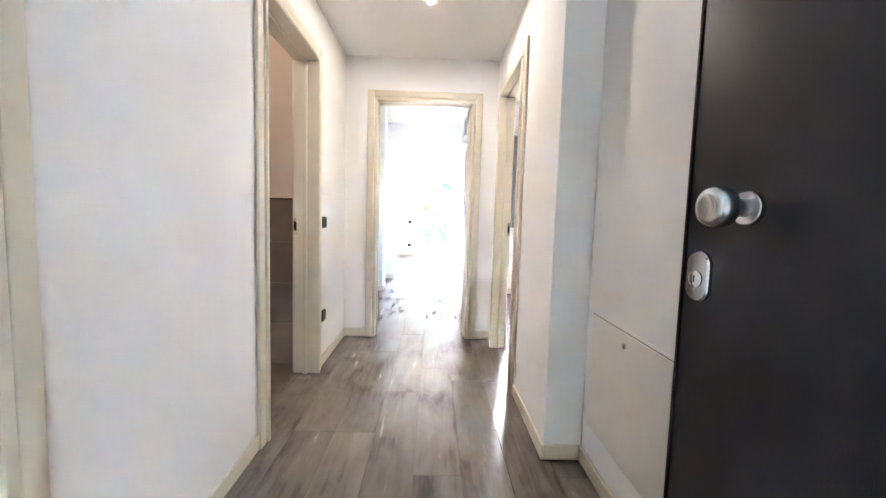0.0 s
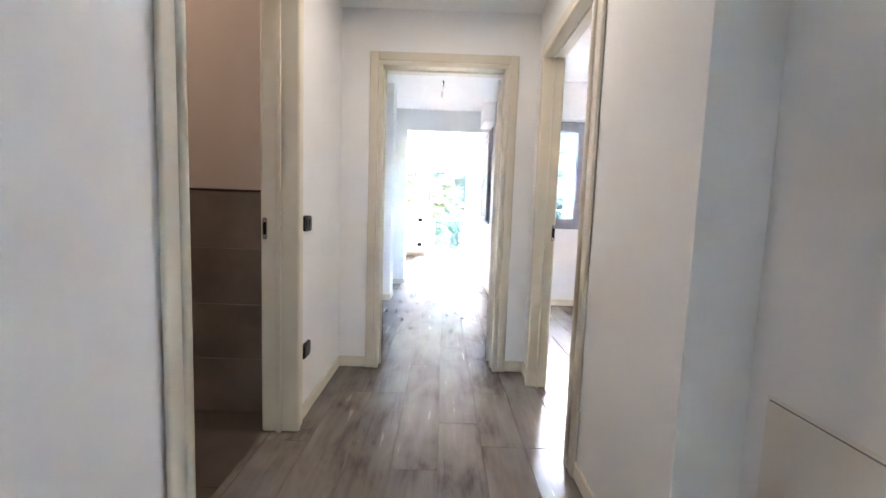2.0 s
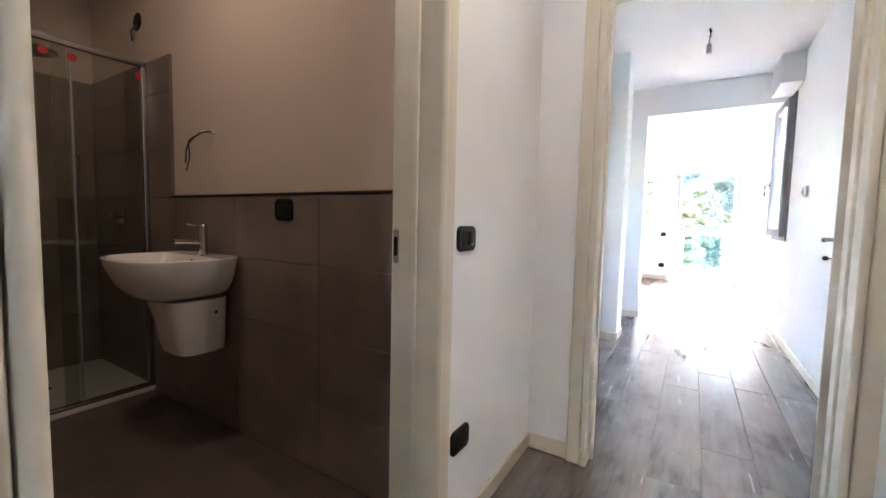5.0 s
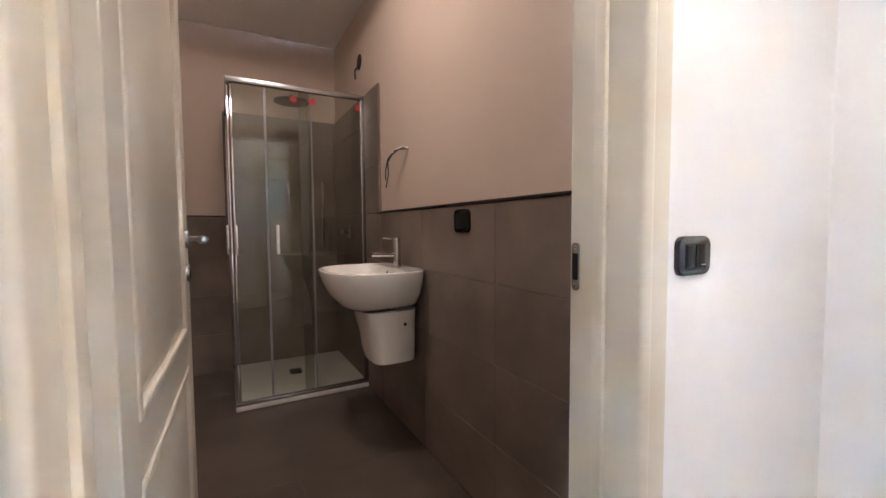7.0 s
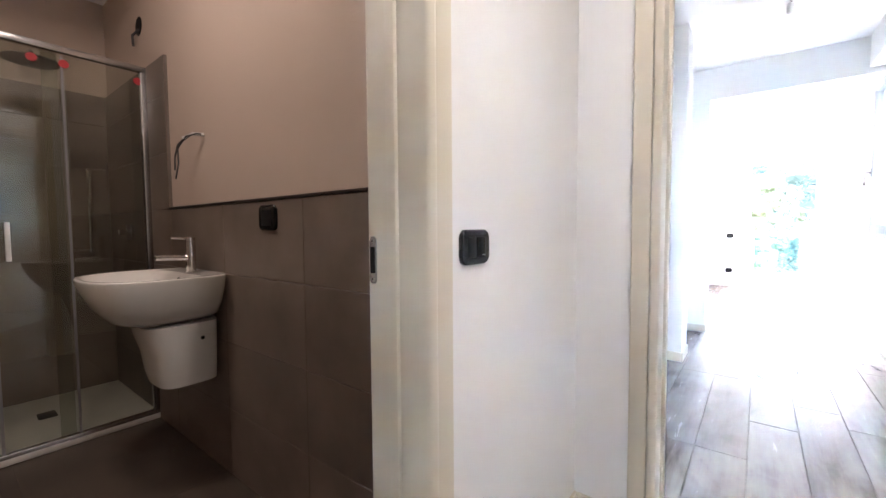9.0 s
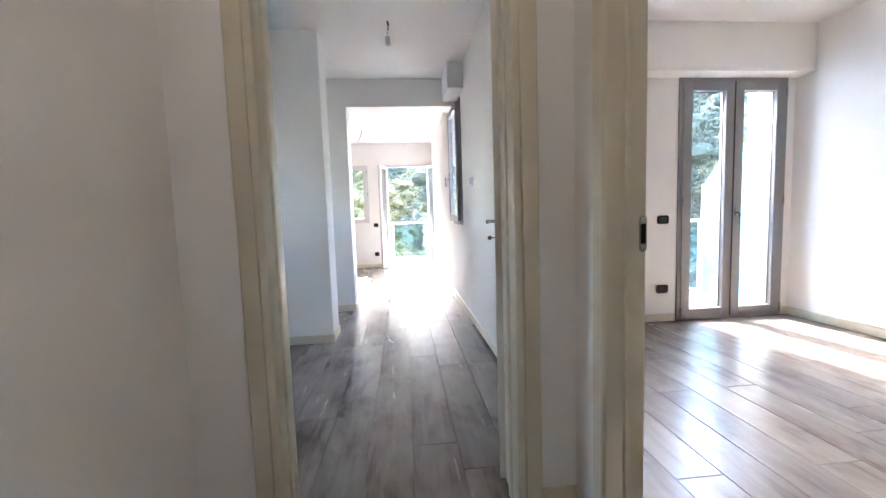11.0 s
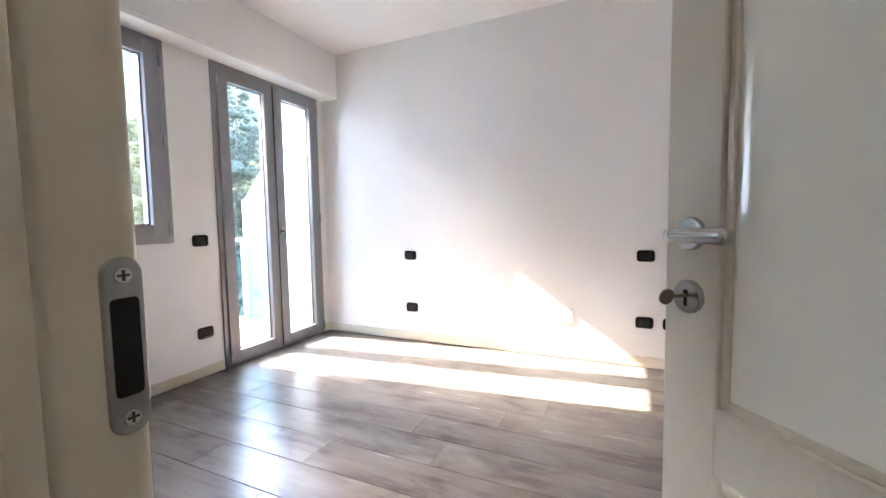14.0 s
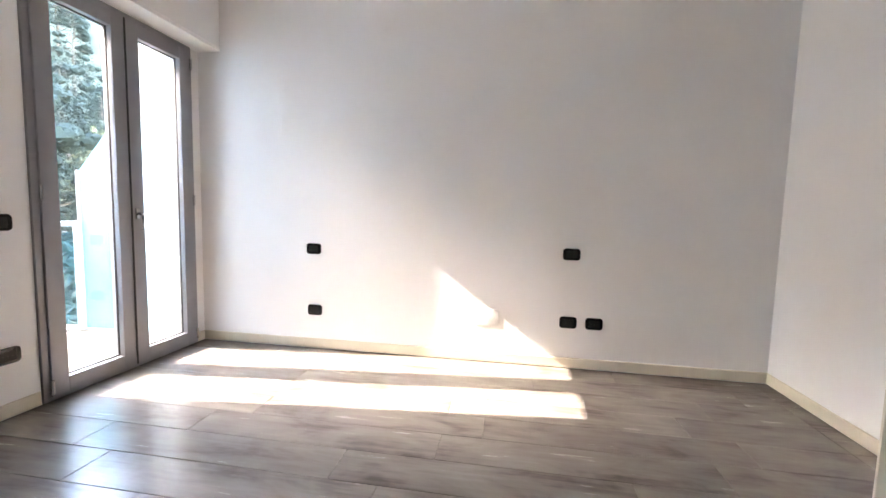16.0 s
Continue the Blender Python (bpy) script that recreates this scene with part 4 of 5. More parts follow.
def hanging_bulb(x, y, z_top, z_low):
    e = thing("hanging_wire", (x, y, z_top), "bare ceiling wire with a small lamp holder", "ceiling wire")
    part("rose_hole", lathe(bmesh.new(), [(0.016, 0), (0.014, -0.004)], Matrix(), 16), WHITE_PLASTIC, e)
    part("cable", tube(bmesh.new(), [(0, 0, 0), (0.008, 0, -0.05), (-0.004, 0, -0.1), (0.003, 0, (z_low - z_top) * 0.6), (0.0, 0, z_low - z_top + 0.06)], 0.0032, 8), ALU, e)
    part("sleeve", tube(bmesh.new(), [(0.0, 0, -0.003), (0.006, 0, -0.03), (0.004, 0, -0.065)], 0.008, 8), BLACK_MATT, e, "black insulating tape")
    part("lamp_holder", lathe(bmesh.new(), [(0.012, z_low - z_top + 0.07), (0.018, z_low - z_top + 0.06), (0.018, z_low - z_top + 0.02), (0.021, z_low - z_top), (0.012, z_low - z_top - 0.008)], Matrix(), 20), WHITE_PLASTIC, e, "white lamp holder")


hanging_bulb(-0.055, 5.63, LC, 2.47)
e = thing("ceiling_wire", (-0.69, 9.73, LC), "short dark cable end hanging from the ceiling", "ceiling wire")
part("cable", tube(bmesh.new(), [(0.02, 0, 0), (0.012, 0, -0.06), (-0.01, 0, -0.12), (-0.05, 0, -0.2)], 0.006, 8), COPPER, e)

# ---- bathroom ----


def washbasin(x, y, z):
    """Wall-hung oval basin with a flat back; z is its rim, y the wall's face."""
    e = thing("washbasin", (x, y, z), "white glazed ceramic washbasin hung on the tiled wall", "washbasin")
    n, hw, dep = 40, 0.276, 0.455

    def outline(s, k, dy=0.0):
        """A D-shaped ring: flat at the wall, round in front."""
        out = []
        for i in range(n):
            a = math.pi * 2 * i / n
            cx, sy = math.cos(a), math.sin(a)
            px = math.copysign(abs(cx) ** (0.30 if sy > 0 else 0.75), cx) * hw * s
            py = -dep * 0.5 + (math.copysign(abs(sy) ** (0.45 if sy > 0 else 0.9), sy)) * dep * 0.5 * (s if sy < 0 else k)
            out.append((px, py + dy))
        return out
    prof = [(0.40, 0.98, -0.20), (0.62, 0.99, -0.175), (0.82, 1.0, -0.12), (0.95, 1.0, -0.055), (1.0, 1.0, -0.014), (1.0, 1.0, -0.004), (0.985, 0.99, 0.0), (0.93, 0.93, 0.0), (0.91, 0.60, -0.006), (0.86, 0.50, -0.04), (0.7, 0.36, -0.10), (0.45, 0.2, -0.125), (0.12, 0.0, -0.13)]
    bm = bmesh.new()
    rings = []
    for s, k, h in prof:
        rings.append([bm.verts.new((px, min(py, -0.001), h)) for px, py in outline(s, k)])
    for a, b in zip(rings, rings[1:]):
        for i in range(n):
            bm.faces.new((a[i], a[(i + 1) % n], b[(i + 1) % n], b[i]))
    bm.faces.new(list(reversed(rings[0])))
    bm.faces.new(rings[-1])
    bowl = part("bowl", bm, CERAMIC, e, "oval white ceramic bowl")
    part("overflow", lathe(bmesh.new(), [(0.010, 0), (0.009, 0.002)], pose(0.0, -0.118, -0.03, 65, 0, 0), 16), BLACK_MATT, bowl, "dark overflow hole")
    part("drain", lathe(bmesh.new(), [(0.022, -0.131), (0.021, -0.127), (0.01, -0.126)], pose(0, -dep * 0.5, 0), 20), CHROME, bowl)
    # half pedestal
    bm = bmesh.new()
    rings = []
    for w, d, h in ((0.112, 0.20, -0.480), (0.130, 0.225, -0.470), (0.140, 0.24, -0.41), (0.148, 0.25, -0.33), (0.156, 0.27, -0.26), (0.162, 0.285, -0.205)):
        ring = []
        for i in range(28):
            a = math.pi * 2 * i / 28
            cx, sy = math.cos(a), math.sin(a)
            ring.append(bm.verts.new((math.copysign(abs(cx) ** 0.5, cx) * w, -d / 2 + math.copysign(abs(sy) ** 0.5, sy) * d / 2 - 0.001, h)))
        rings.append(ring)
    for a, b in zip(rings, rings[1:]):
        for i in range(28):
            bm.faces.new((a[i], a[(i + 1) % 28], b[(i + 1) % 28], b[i]))
    bm.faces.new(list(reversed(rings[0])))
    bm.faces.new(rings[-1])
    half = part("half_pedestal", bm, CERAMIC, e, "white ceramic half pedestal below the bowl")
    part("fixing_hole", lathe(bmesh.new(), [(0.008, 0), (0.007, 0.0015)], pose(0.164, -0.09, -0.27, 0, 90, 0), 14), BLACK_MATT, half)
    t = thing("basin_tap", (x + 0.03, y - 0.075, z), "chrome single-lever basin tap on the washbasin", "tap")
    bm = rod(bmesh.new(), (0, 0, 0), (0, 0, 0.005), 0.026, 24)
    rod(bm, (0, 0, 0.005), (0, 0, 0.135), 0.0195, 24)
    part("body", bm, CHROME, t)
    part("spout", tube(bmesh.new(), [(0, 0, 0.062), (0, -0.08, 0.068), (0, -0.135, 0.07)], 0.0115, 14), CHROME, t)
    bm = rod(bmesh.new(), (0, 0, 0.137), (0, 0, 0.152), 0.0195, 24)
    tube(bm, [(0, 0, 0.147), (0, -0.04, 0.15), (0, -0.075, 0.153)], 0.005, 10)
    part("lever", bm, CHROME, t)


washbasin(-2.195, TY1 - 0.004, 0.905)


def shower():
    x0, x1, y0, y1 = TX0 + 0.003, -2.90, 2.075, TY1 - 0.004
    tr = thing("shower_tray", ((x0 + x1) / 2, (y0 + y1) / 2, 0), "low white resin shower tray with a dark drain", "shower tray")
    hx, hy = (x1 - x0) / 2, (y1 - y0) / 2
    part("tray", boxed(-hx, hx, -hy, hy, 0.001, 0.032, bevel=0.004), RESIN, tr)
    part("drain_cover", boxed(-0.055 - 0.06, 0.055 - 0.06, -0.04, 0.04, 0.0325, 0.036, bevel=0.001), BLACK_MATT, tr, "dark square drain cover")
    en = thing("shower_enclosure", (x1, y0, 0.032), "glass corner shower enclosure with chrome frame and handles", "shower enclosure")
    H, L = 1.965, y1 - y0
    bm = boxed(-0.035, 0.0, 0, L, H - 0.032, H, bevel=0.004)
    box(bm, x0 - x1, -0.035, 0.0, 0.035, H - 0.032, H, bevel=0.004)
    part("top_rail", bm, STEEL, en, "satin metal top rail")
    bm = boxed(-0.03, 0.0, 0, L, 0.0, 0.022, bevel=0.003)
    box(bm, x0 - x1, -0.03, 0.0, 0.03, 0.0, 0.022, bevel=0.003)
    part("bottom_rail", bm, CHROME, en, "chrome bottom rail")
    part("wall_profile", boxed(-0.03, 0.0, L - 0.028, L, 0.022, H - 0.032, bevel=0.003), STEEL, en, "satin metal wall profile")
    part("wall_profile", boxed(x0 - x1, x0 - x1 + 0.028, 0, 0.03, 0.022, H - 0.032, bevel=0.003), STEEL, en)
    for dx, a, b in ((-0.018, L * 0.49, L - 0.026), (-0.010, 0.03, L * 0.56)):
        g = part("glass_panel", boxed(dx - 0.003, dx + 0.003, a, b, 0.02, H - 0.04), SHOWER_GLASS, en, "clear shower glass panel", smooth=False, shadow=False)
    for dy, a, b in ((0.018, x0 - x1 + 0.026, (x0 - x1) * 0.49), (0.010, (x0 - x1) * 0.56, -0.03)):
        part("glass_panel", boxed(a, b, dy - 0.003, dy + 0.003, 0.02, H - 0.04), SHOWER_GLASS, en, "clear shower glass panel", smooth=False, shadow=False)
    bm = boxed(-0.014, -0.004, 0.022, 0.032, 0.022, H - 0.045, bevel=0.001)
    box(bm, -0.034, -0.024, 0.004, 0.014, 0.022, H - 0.045, bevel=0.001)
    part("door_edge", bm, CHROME, en)
    part("panel_edge", boxed(-0.016, -0.005, L * 0.245, L * 0.245 + 0.012, 0.022, H - 0.045), ALU, en)
    part("panel_edge", boxed(-0.022, -0.011, L * 0.575, L * 0.575 + 0.01, 0.022, H - 0.045), ALU, en)
    for hy_, hx_ in ((0.26, 0.012), (0.035, 0.012)):
        bm = boxed(hx_ - 0.004, hx_ + 0.016, hy_ - 0.009, hy_ + 0.009, 0.92, 1.10, bevel=0.004)
        part("handle", bm, WHITE_PLASTIC if hy_ > 0.1 else CHROME, en, "flat vertical pull handle")
    part("handle", boxed(-0.075, -0.055, -0.02, 0.0, 0.92, 1.10, bevel=0.004), CHROME, en)
    for hy_ in (0.374, 0.487, 0.787):
        part("sticker", lathe(bmesh.new(), [(0.020, 0), (0.020, 0.0008)], pose(-0.004, hy_, H - 0.085, 0, 90, 0), 20), RED, en, "round red maker's sticker")
    hd = thing("rain_shower", (-3.32, 2.50, 2.015), "flat round chrome rain shower head on a wall arm", "shower head")
    part("head", lathe(bmesh.new(), [(0.118, -0.004), (0.120, 0.0), (0.115, 0.006), (0.03, 0.012), (0.014, 0.03)], Matrix(), 40), STEEL, hd)
    part("arm", tube(bmesh.new(), [(0, 0, 0.03), (0, 0, 0.05), (-0.02, 0, 0.06), (-0.2, 0, 0.065), (TX0 + 3.32, 0, 0.065)], 0.010, 12), CHROME, hd)
    hr = thing("shower_rail", (TX0 + 0.05, 2.78, 0.95), "slim chrome hand shower and rail on tiled wall", "hand shower")
    part("rail", rod(bmesh.new(), (0, 0, 0), (0, 0, 0.55), 0.009, 12), CHROME, hr)
    for bz in (0.03, 0.52):
        part("bracket", rod(bmesh.new(), (-0.047, 0, bz), (0, 0, bz), 0.008, 10), CHROME, hr)
    bm = rod(bmesh.new(), (0.03, 0, 0.33), (0.05, 0, 0.53), 0.011, 12)
    part("handset", bm, CHROME, hr)
    mx = thing("shower_mixer", (-3.3, TY1 - 0.004, 1.08), "black shower mixer plate on the tiled wall", "mixer")
    part("plate", boxed(-0.05, 0.05, -0.012, 0.0, -0.05, 0.05, bevel=0.005), CHROME, mx)
    part("lever", rod(bmesh.new(), (0, -0.012, 0), (0, -0.06, 0), 0.016, 16), CHROME, mx)


shower()
# Unseen fixture added round the bathroom's warm lamp.
e = thing("downlight", (-1.80, 2.15, TC), "unseen downlight added to the bathroom ceiling for warm light", "downlight")
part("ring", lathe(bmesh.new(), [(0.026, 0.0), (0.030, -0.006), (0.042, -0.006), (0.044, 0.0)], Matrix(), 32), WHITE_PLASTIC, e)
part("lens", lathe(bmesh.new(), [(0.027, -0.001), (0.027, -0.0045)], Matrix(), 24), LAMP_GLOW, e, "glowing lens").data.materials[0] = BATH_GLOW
e = thing("wall_wire", (-2.21, TY1 + 0.012, 1.53), "loose dark cable end sticking out of wall", "cable")
part("cable", tube(bmesh.new(), [(0, 0, 0), (-0.005, -0.03, 0.0), (-0.04, -0.06, -0.012), (-0.10, -0.075, -0.045), (-0.125, -0.08, -0.10), (-0.13, -0.08, -0.16)], 0.004, 8), COPPER, e)
part("cable", tube(bmesh.new(), [(0, 0, -0.004), (-0.02, -0.045, -0.004), (-0.07, -0.065, -0.03), (-0.118, -0.07, -0.06), (-0.10, -0.075, -0.13), (-0.125, -0.08, -0.20)], 0.0035, 8), COPPER, e)
part("sheath", tube(bmesh.new(), [(0, 0.001, 0), (-0.02, -0.04, 0.0), (-0.06, -0.066, -0.018)], 0.0075, 8), WHITE_PLASTIC, e, "pale cable sheath")
e = thing("vent_outlet", (-3.04, TY1 + 0.012, 2.27), "round open black pipe hole with a cable end", "wall outlet")
part("hole", lathe(bmesh.new(), [(0.055, -0.001), (0.05, 0.003)], pose(0, 0, 0, 90, 0, 0), 24), BLACK_MATT, e)
part("cable", tube(bmesh.new(), [(0, 0, -0.02), (-0.01, -0.03, -0.06), (0.0, -0.03, -0.12)], 0.007, 8), COPPER, e)

# sticker on the bedroom door's glass
lb = part("paper_label", boxed(0.370, 0.438, 0.0045, 0.0052, 0.821, 0.870), PAPER, LEAF_BED, "white paper barcode label on the glass", smooth=False)
bm = bmesh.new()
random.seed(4)
x = 0.376
while x < 0.418:
    w_ = random.choice((0.0007, 0.0012, 0.0018))
    box(bm, x, x + w_, 0.0053, 0.0056, 0.8245, 0.8385)
    x += w_ + random.choice((0.0008, 0.0014))
for z_, a, b in ((0.8635, 0.376, 0.412), (0.8585, 0.376, 0.402), (0.850, 0.376, 0.432), (0.8445, 0.376, 0.428)):
    box(bm, a, b, 0.0053, 0.0056, z_, z_ + 0.0011)
ink = part("label_print", bm, INK, LEAF_BED, "black barcode and print", smooth=False)

# ---- outdoors ----
# balconies
BALC = setting("balcony_slab_bedroom", boxed(0.98, 4.6, 6.13, 7.12, -0.25, -0.03), PAVER, "tiled balcony floor in sunlight", "balcony")
# Dimmed tile colour here holds down the light reaching the living room.
setting("balcony_slab_living", boxed(-4.0, 0.98, LY1 + 0.3, 12.7, -0.25, -0.03), PAVER_DIMMED, "tiled balcony floor in sunlight", "balcony")
setting("balcony_side_wall", boxed(3.76, 3.96, 6.13, 6.34, -0.03, 2.75), PLASTER, "white rendered balcony side wall", "wall")
setting("balcony_roof_bedroom", boxed(0.98, 4.6, 6.13, 6.42, 2.62, 2.8), PLASTER, "white rendered underside of the balcony above", "balcony")
setting("facade_east", boxed(BX1 + 0.3, 9.0, 5.83, 6.13, -7, 6), PLASTER, "white rendered house front", "facade")
bm = boxed(LX0 - 0.3, 0.98, -2.0, LY1 + 0.35, 2.96, 3.2)
box(bm, 0.981, 4.2, 1.3, 6.2, 2.96, 3.2)
box(bm, 0.981, 1.7, -2.0, 1.299, 2.96, 3.2)
# Unseen storeys and pier, sized to keep sun out of the bedroom window.
box(bm, LX0 - 0.3, 1.58, -2.0, 12.45, 3.2, 10.5)
box(bm, 0.98, 1.57, LY1 + 0.3, 12.45, -7.0, 3.2)
setting("roof_slab", bm, PLASTER, "white roof slab with unseen storeys blocking sun from the bedroom window", "facade")
dv = thing("balcony_divider", (3.80, 6.34, -0.03), "cyan frosted glass balcony divider with a cut corner", "divider")
bm = bmesh.new()
pts = [(0.0, 0.04), (0.66, 0.04), (0.66, 1.40), (0.30, 1.80), (0.0, 1.80)]
va = [bm.verts.new((-0.005, a, b)) for a, b in pts]
vb = [bm.verts.new((0.005, a, b)) for a, b in pts]
bm.faces.new(va)
bm.faces.new(list(reversed(vb)))
for i in range(5):
    bm.faces.new((va[i], va[(i + 1) % 5], vb[(i + 1) % 5], vb[i]))
part("glass_pane", bm, CYAN, dv, "cyan frosted glass", smooth=False)
part("foot_rail", boxed(-0.015, 0.015, 0.0, 0.66, 0.0, 0.045, bevel=0.003), ALU_WHITE, dv)
part("edge_post", boxed(-0.014, 0.014, 0.66, 0.69, 0.0, 1.40, bevel=0.003), ALU_WHITE, dv)


def railing(x0, x1, y, name_label):
    r = thing("balcony_railing", ((x0 + x1) / 2, y, -0.03), name_label, "railing", "balcony railings")
    L = (x1 - x0) / 2
    part("handrail", boxed(-L, L, -0.025, 0.025, 0.93, 0.97, bevel=0.006), ALU_WHITE, r, "pale metal handrail")
    n = max(2, int((x1 - x0) / 1.05))
    for i in range(n + 1):
        x = -L + 2 * L * i / n
        part("post", boxed(x - 0.02, x + 0.02, -0.02, 0.02, 0.0, 0.93, bevel=0.003), ALU_WHITE, r)
        if i < n:
            part("glass_panel", boxed(x + 0.03, x + 2 * L / n - 0.03, -0.005, 0.005, 0.08, 0.88), RAIL_GLASS, r, "greenish clear glass panel", smooth=False, shadow=False)
    part("foot_rail", boxed(-L, L, -0.015, 0.015, 0.04, 0.07, bevel=0.003), ALU_WHITE, r)


railing(1.0, 3.78, 7.03, "glass balcony railing with a pale metal handrail")
railing(-3.9, 0.95, 12.55, "glass balcony railing with a pale metal handrail")

# ground, one sheet with a wooded slope that rises ahead


def hill_side(x):
    """The slope stands steeper towards +x."""
    s = min(1.0, max(0.0, (x - 6) / 24))
    return s * s * (3 - 2 * s)


bm = bmesh.new()
NX, NY = 60, 60
grid = []
for j in range(NY + 1):
    v_ = j / NY
    y = -600 + 560 * (v_ / 0.3) if v_ < 0.3 else -40 + 740 * ((v_ - 0.3) / 0.7) ** 2.2
    row = []
    for i in range(NX + 1):
        u = i / NX * 2 - 1
        x = math.copysign(abs(u) ** 2.2, u) * 700
        z = -7.0
        if y > 16:
            q = min(1.0, (y - 16) / (90 - 34 * hill_side(x)))
            z += 46 * q * q * (3 - 2 * q) * (0.85 + 0.25 * noise.noise((x * 0.012, y * 0.012, 3.1)))
            z += 1.2 * noise.noise((x * 0.08, y * 0.08, 0.7))
        row.append(bm.verts.new((x, y, z)))
    grid.append(row)
for j in range(NY):
    for i in range(NX):
        bm.faces.new((grid[j][i], grid[j][i + 1], grid[j + 1][i + 1], grid[j + 1][i]))
setting("ground", bm, HILL, "wooded hillside rising beyond the balconies", "ground", True)


def ground_z(x, y):
    z = -7.0
    if y > 16:
        q = min(1.0, (y - 16) / (90 - 34 * hill_side(x)))
        z += 46 * q * q * (3 - 2 * q) * (0.85 + 0.25 * noise.noise((x * 0.012, y * 0.012, 3.1)))
        z += 1.2 * noise.noise((x * 0.08, y * 0.08, 0.7))
    return z


def pine(seed, height, mat, clumps=74, per=210):
    """A pine with a tapered trunk, limbs, and a crown of many small needle tufts."""
    rnd = random.Random(seed)
    e = thing("pine_tree", (0, 0, -400 - seed), "tall pine with a loose irregular green crown", "tree", "pines on the slope")
    bm = bmesh.new()
    pts = [(rnd.uniform(-0.02, 0.02) * height * k / 6, rnd.uniform(-0.02, 0.02) * height * k / 6, height * 0.92 * k / 6) for k in range(7)]
    for k in range(6):
        r0, r1 = height * 0.02 * (1 - k / 7), height * 0.02 * (1 - (k + 1) / 7)
        rod(bm, pts[k], pts[k + 1], r0, 9, r1)
    centres = []
    for k in range(clumps):
        f = 0.30 + 0.70 * (k + rnd.random()) / clumps
        spread = height * 0.25 * (1.15 - f) ** 0.55 * rnd.uniform(0.45, 1.1)
        a = rnd.uniform(0, 2 * math.pi)
        base = Vector((0, 0, height * (f - 0.06)))
        c = Vector((spread * math.cos(a), spread * math.sin(a), height * f * 0.97))
        centres.append(c)
        if k % 2 == 0:
            rod(bm, base, c, height * 0.004, 5, height * 0.0015)
    part("trunk", bm, BARK, e, "brown trunk and limbs")
    verts, faces = [], []
    for c in centres:
        rad = height * rnd.uniform(0.04, 0.08)
        core = bmesh.new()
        bmesh.ops.create_icosphere(core, subdivisions=2, radius=rad * 0.45)
        b = len(verts)
        for v in core.verts:
            q = v.co * (1.0 + 0.55 * noise.noise(v.co * (3.0 / rad) + c))
            verts.append((c.x + q.x, c.y + q.y, c.z + q.z * 0.7))
        faces += [tuple(b + v.index for v in f.verts) for f in core.faces]
        core.free()
        for _ in range(per):
            d = Vector((rnd.gauss(0, 1), rnd.gauss(0, 1), rnd.gauss(0, 0.62)))
            d *= rad * (rnd.random() ** 0.4) / max(d.length, 0.01)
            p = c + d
            s = height * rnd.uniform(0.0022, 0.0048)
            u = Vector((rnd.uniform(-1, 1), rnd.uniform(-1, 1), rnd.uniform(-0.2, 1))).normalized() * s * 2.4
            w = u.cross(Vector((rnd.uniform(-1, 1), rnd.uniform(-1, 1), rnd.uniform(-1, 1)))).normalized() * s * 0.5
            b = len(verts)
            verts += [tuple(p - u * 0.4 - w), tuple(p - u * 0.4 + w), tuple(p + u)]
            faces.append((b, b + 1, b + 2))
    me = bpy.data.meshes.new("crown")
    me.from_pydata(verts, [], faces)
    me.materials.append(mat)
    ob = new("crown", me)
    ob.parent = e
    return e


kinds = [pine(1, 11.0, NEEDLE), pine(2, 9.0, NEEDLE), pine(3, 12.0, NEEDLE_DARK), pine(5, 8.0, NEEDLE_DARK)]
rnd = random.Random(11)
spots = [(-5.5, 18.5), (-1.2, 19.5), (2.2, 18.0), (4.6, 22.0), (-3.4, 24.0), (0.6, 25.5), (9.5, 15.5), (13.5, 18.5), (11.0, 22.0)]
for k in range(4000):
    x, y = rnd.uniform(-34, 72), rnd.uniform(21, 80)
    if all((x - a) ** 2 + (y - b) ** 2 > 4.0 ** 2 for a, b in spots):
        spots.append((x, y))
    if len(spots) >= 135:
        break
first = {}
for i, (x, y) in enumerate(spots):
    k = i % 4
    m = pose(x, y, ground_z(x, y) - 0.15, 0, 0, rnd.uniform(0, 360))
    if k not in first:
        kinds[k].matrix_basis = m
        first[k] = 1
    else:
        copy_thing(kinds[k], m)
# dry bushes below the bedroom balcony
verts, faces = [], []
for k in range(5000):
    x, y = rnd.uniform(-8, 22), rnd.uniform(13, 21)
    h = rnd.uniform(0.6, 6.2)
    p = Vector((x, y, ground_z(x, y) + h))
    u = Vector((rnd.uniform(-0.6, 0.6), rnd.uniform(-0.6, 0.6), rnd.uniform(0.3, 1))).normalized() * rnd.uniform(0.3, 0.9)
    w = u.cross(Vector((rnd.uniform(-1, 1), rnd.uniform(-1, 1), 0.2))).normalized() * 0.012
    b = len(verts)
    verts += [tuple(p - w), tuple(p + w), tuple(p + u)]
    faces.append((b, b + 1, b + 2))
me = bpy.data.meshes.new("dry_bushes")
me.from_pydata(verts, [], faces)
me.materials.append(TWIG)
tagged(new("dry_bushes", me), "tangle of bare grey-brown twigs on the slope", "bushes", "", "stuff")

# ---- floor planks and tiles ----
piece_cache = {}


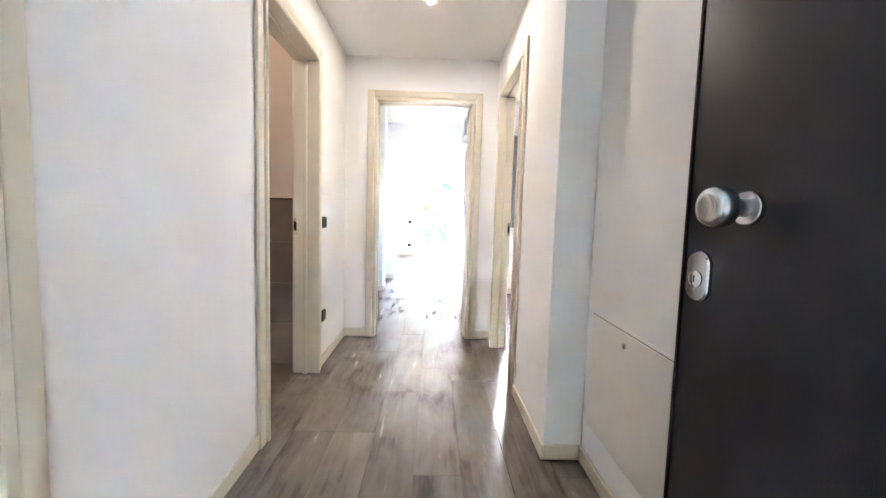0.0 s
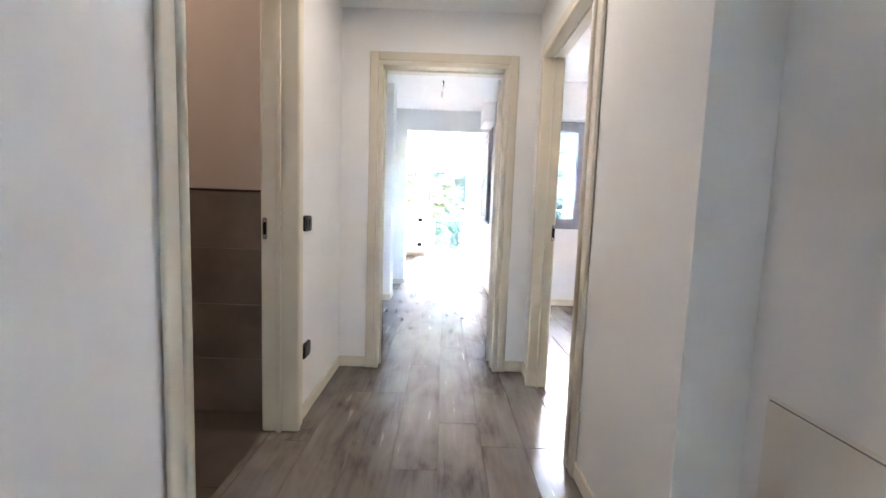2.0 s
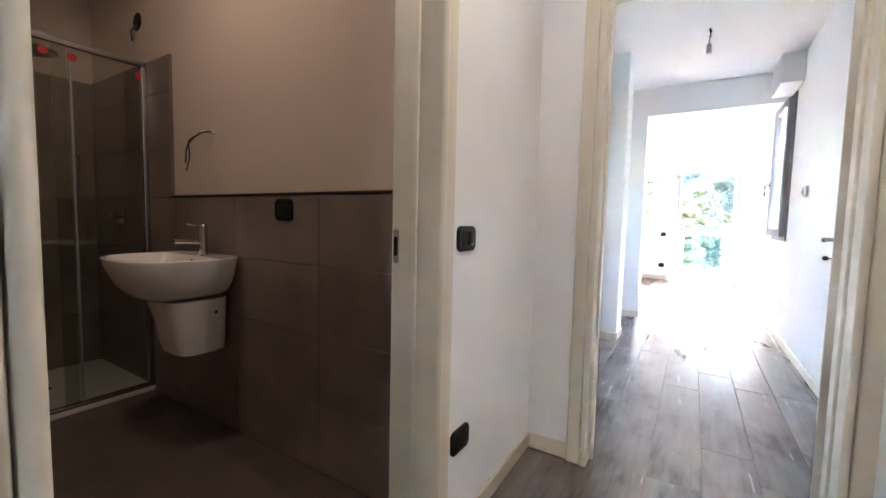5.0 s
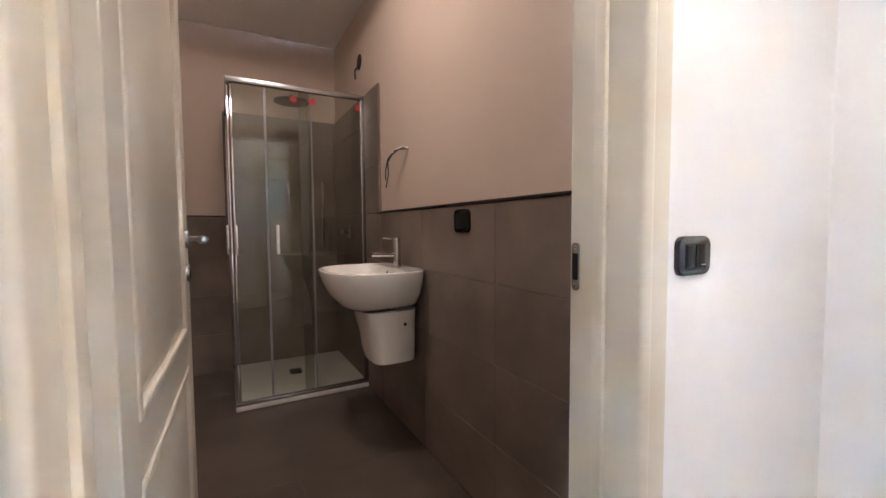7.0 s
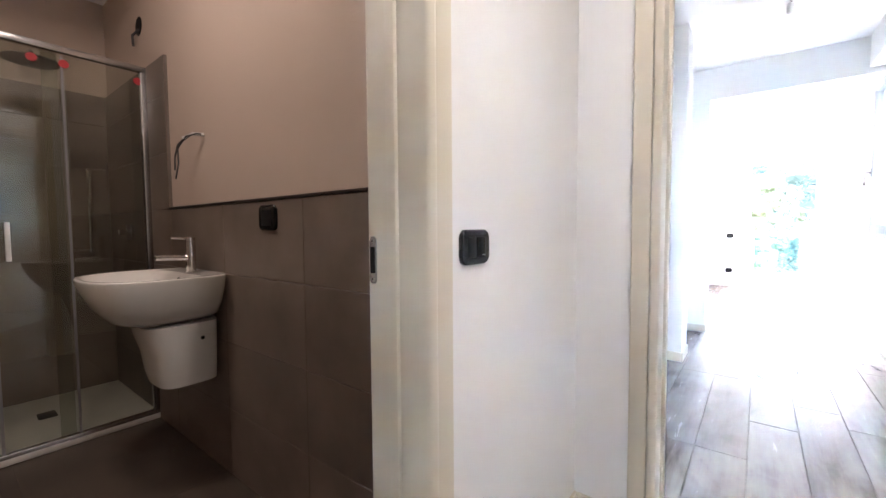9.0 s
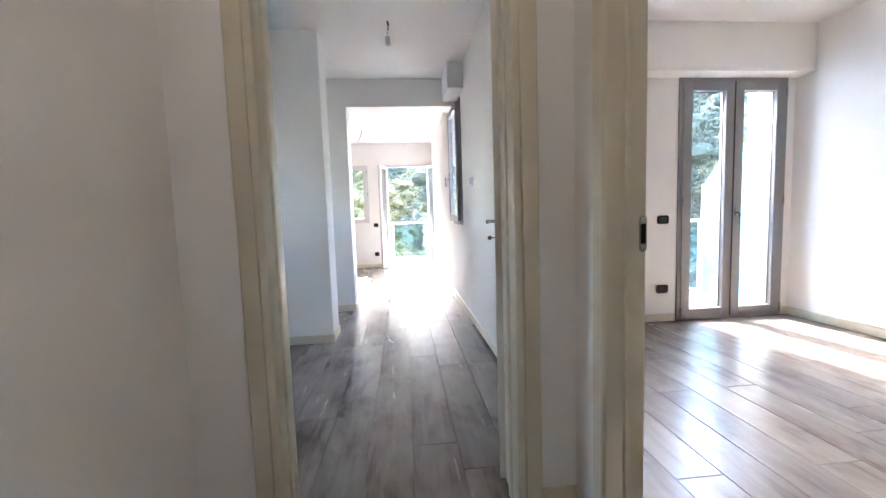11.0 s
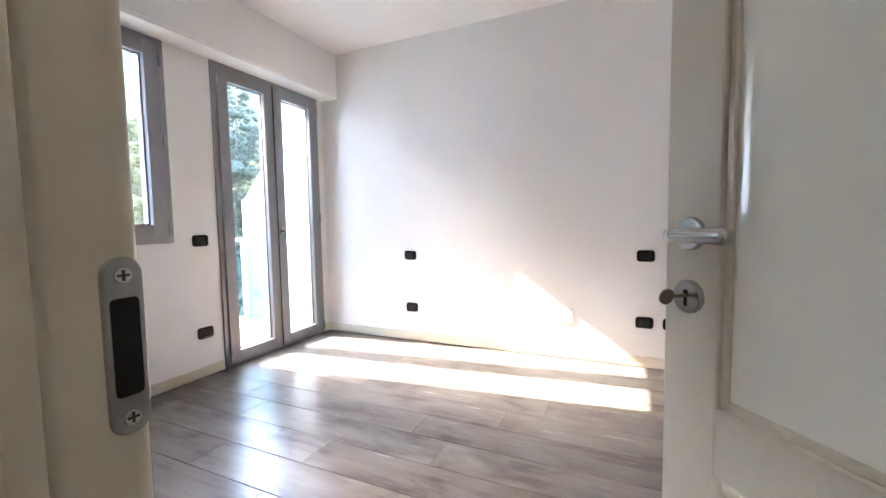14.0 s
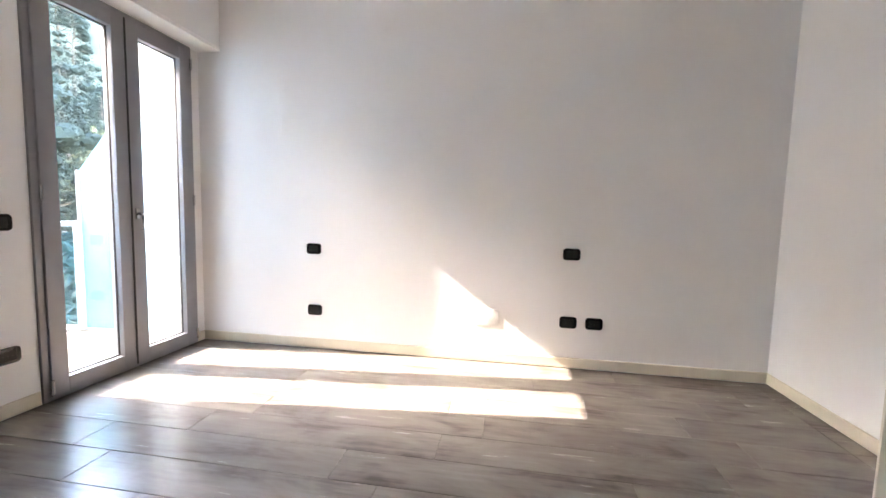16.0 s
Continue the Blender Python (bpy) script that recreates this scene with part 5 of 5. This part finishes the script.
def piece(name, dims, mat, parent, loc, axis="z", th=0.008, bevel=0.0015):
    """One flat piece lying on its bed; alike pieces share a mesh. axis: the way it faces."""
    key = (name, round(dims[0], 3), round(dims[1], 3), axis)
    if key not in piece_cache:
        a, b = dims[0] / 2, dims[1] / 2
        v = []
        for q, z in ((0, 0), (0, th - bevel), (bevel, th)):
            v.append([(-a + q, -b + q, z), (a - q, -b + q, z), (a - q, b - q, z), (-a + q, b - q, z)])
        verts = [p for ring in v for p in ring]
        faces = [(8, 9, 10, 11)]
        for r in (0, 4):
            faces += [(r + i, r + (i + 1) % 4, r + 4 + (i + 1) % 4, r + 4 + i) for i in range(4)]
        if axis == "y":      # faces -y
            verts = [(x, -z, y) for x, y, z in verts]
        elif axis == "x":    # faces +x
            verts = [(z, x, y) for x, y, z in verts]
        me = bpy.data.meshes.new(name)
        me.from_pydata(verts, [], faces)
        me.materials.append(mat)
        piece_cache[key] = me
    ob = new(name, piece_cache[key])
    ob.parent = parent
    ob.location = loc
    return ob


GAP, PW, PL = 0.0022, 0.21, 1.22
XS = 0.012 + 3 * PW     # a joint line beside the east wall of the hall
rooms = [(-0.865, XS, -0.7, LY1), (LX0, -0.865, EY1, LY1), (XS, LX1, EY1, LY1), (XS, RX, -0.7, PY), (XS, BX0 + 0.012, D_BED[0] - J, D_BED[1] + J),
         (BX0 + 0.012, BX1, PY, BY1), (RX, BX1, BY0, PY), (-0.36, 0.62, LY1, LY1 + 0.05), (2.60, 3.69, BY1, BY1 + 0.06)]
prnd = random.Random(3)
col = -18
while True:
    x0 = 0.012 + col * PW
    col += 1
    if x0 > BX1:
        break
    start = -1.4 - prnd.choice((0.0, 0.28, 0.41, 0.62, 0.83, 1.02))
    y0 = start
    while y0 < LY1 + 0.1:
        for a, b, c, d in rooms:
            xa, xb, ya, yb = max(x0, a), min(x0 + PW, b), max(y0, c), min(y0 + PL, d)
            if xb - xa > 0.012 and yb - ya > 0.012:
                piece("plank", (xb - xa - GAP, yb - ya - GAP), PLANK, FLOOR, ((xa + xb) / 2, (ya + yb) / 2, -0.008))
        y0 += PL
# bathroom floor tiles
for i in range(3):
    for j in range(4):
        xa, xb = max(TX1 - 1.2 * (i + 1), TX0), TX1 - 1.2 * i
        ya, yb = max(TY1 - 0.6 * (j + 1), TY0), TY1 - 0.6 * j
        if xb - xa > 0.02 and yb - ya > 0.02:
            piece("floor_tile", (xb - xa - 0.0015, yb - ya - 0.0015), BATH_FLOOR, FLOOR_BATH, ((xa + xb) / 2, (ya + yb) / 2, -0.0095), th=0.0085, bevel=0.0006)


def wall_tiles(parent, axis, at, lo, hi, z0, z1, first):
    """Courses 0.30 m high of 0.60 m tiles, the joints in line."""
    z = z0
    while z < z1 - 0.01:
        zb = min(z + 0.3, z1)
        p = first
        while p < hi:
            a, b = max(p, lo), min(p + 0.6, hi)
            if b - a > 0.015:
                c, m = ((a + b) / 2), (z + zb) / 2
                loc = (c, at, m) if axis == "y" else (at, c, m)
                piece("wall_tile", (b - a - 0.002, zb - z - 0.002), BATH_TILE, parent, loc, axis)
            p += 0.6
        z += 0.3


wall_tiles(TILES_N, "y", TY1 + 0.004, TX0 + 0.001, TX1, 0.0, 1.2, -4.41)
wall_tiles(TILES_W, "x", TX0 - 0.004, TY0, TY1 - 0.004, 0.0, 1.2, 0.3)
wall_tiles(TILES_SN, "y", TY1 + 0.004, TX0 + 0.001, -2.63, 1.2, 2.0, -4.41)
wall_tiles(TILES_SW, "x", TX0 - 0.004, 2.06, TY1 - 0.004, 1.2, 2.0, 0.3)
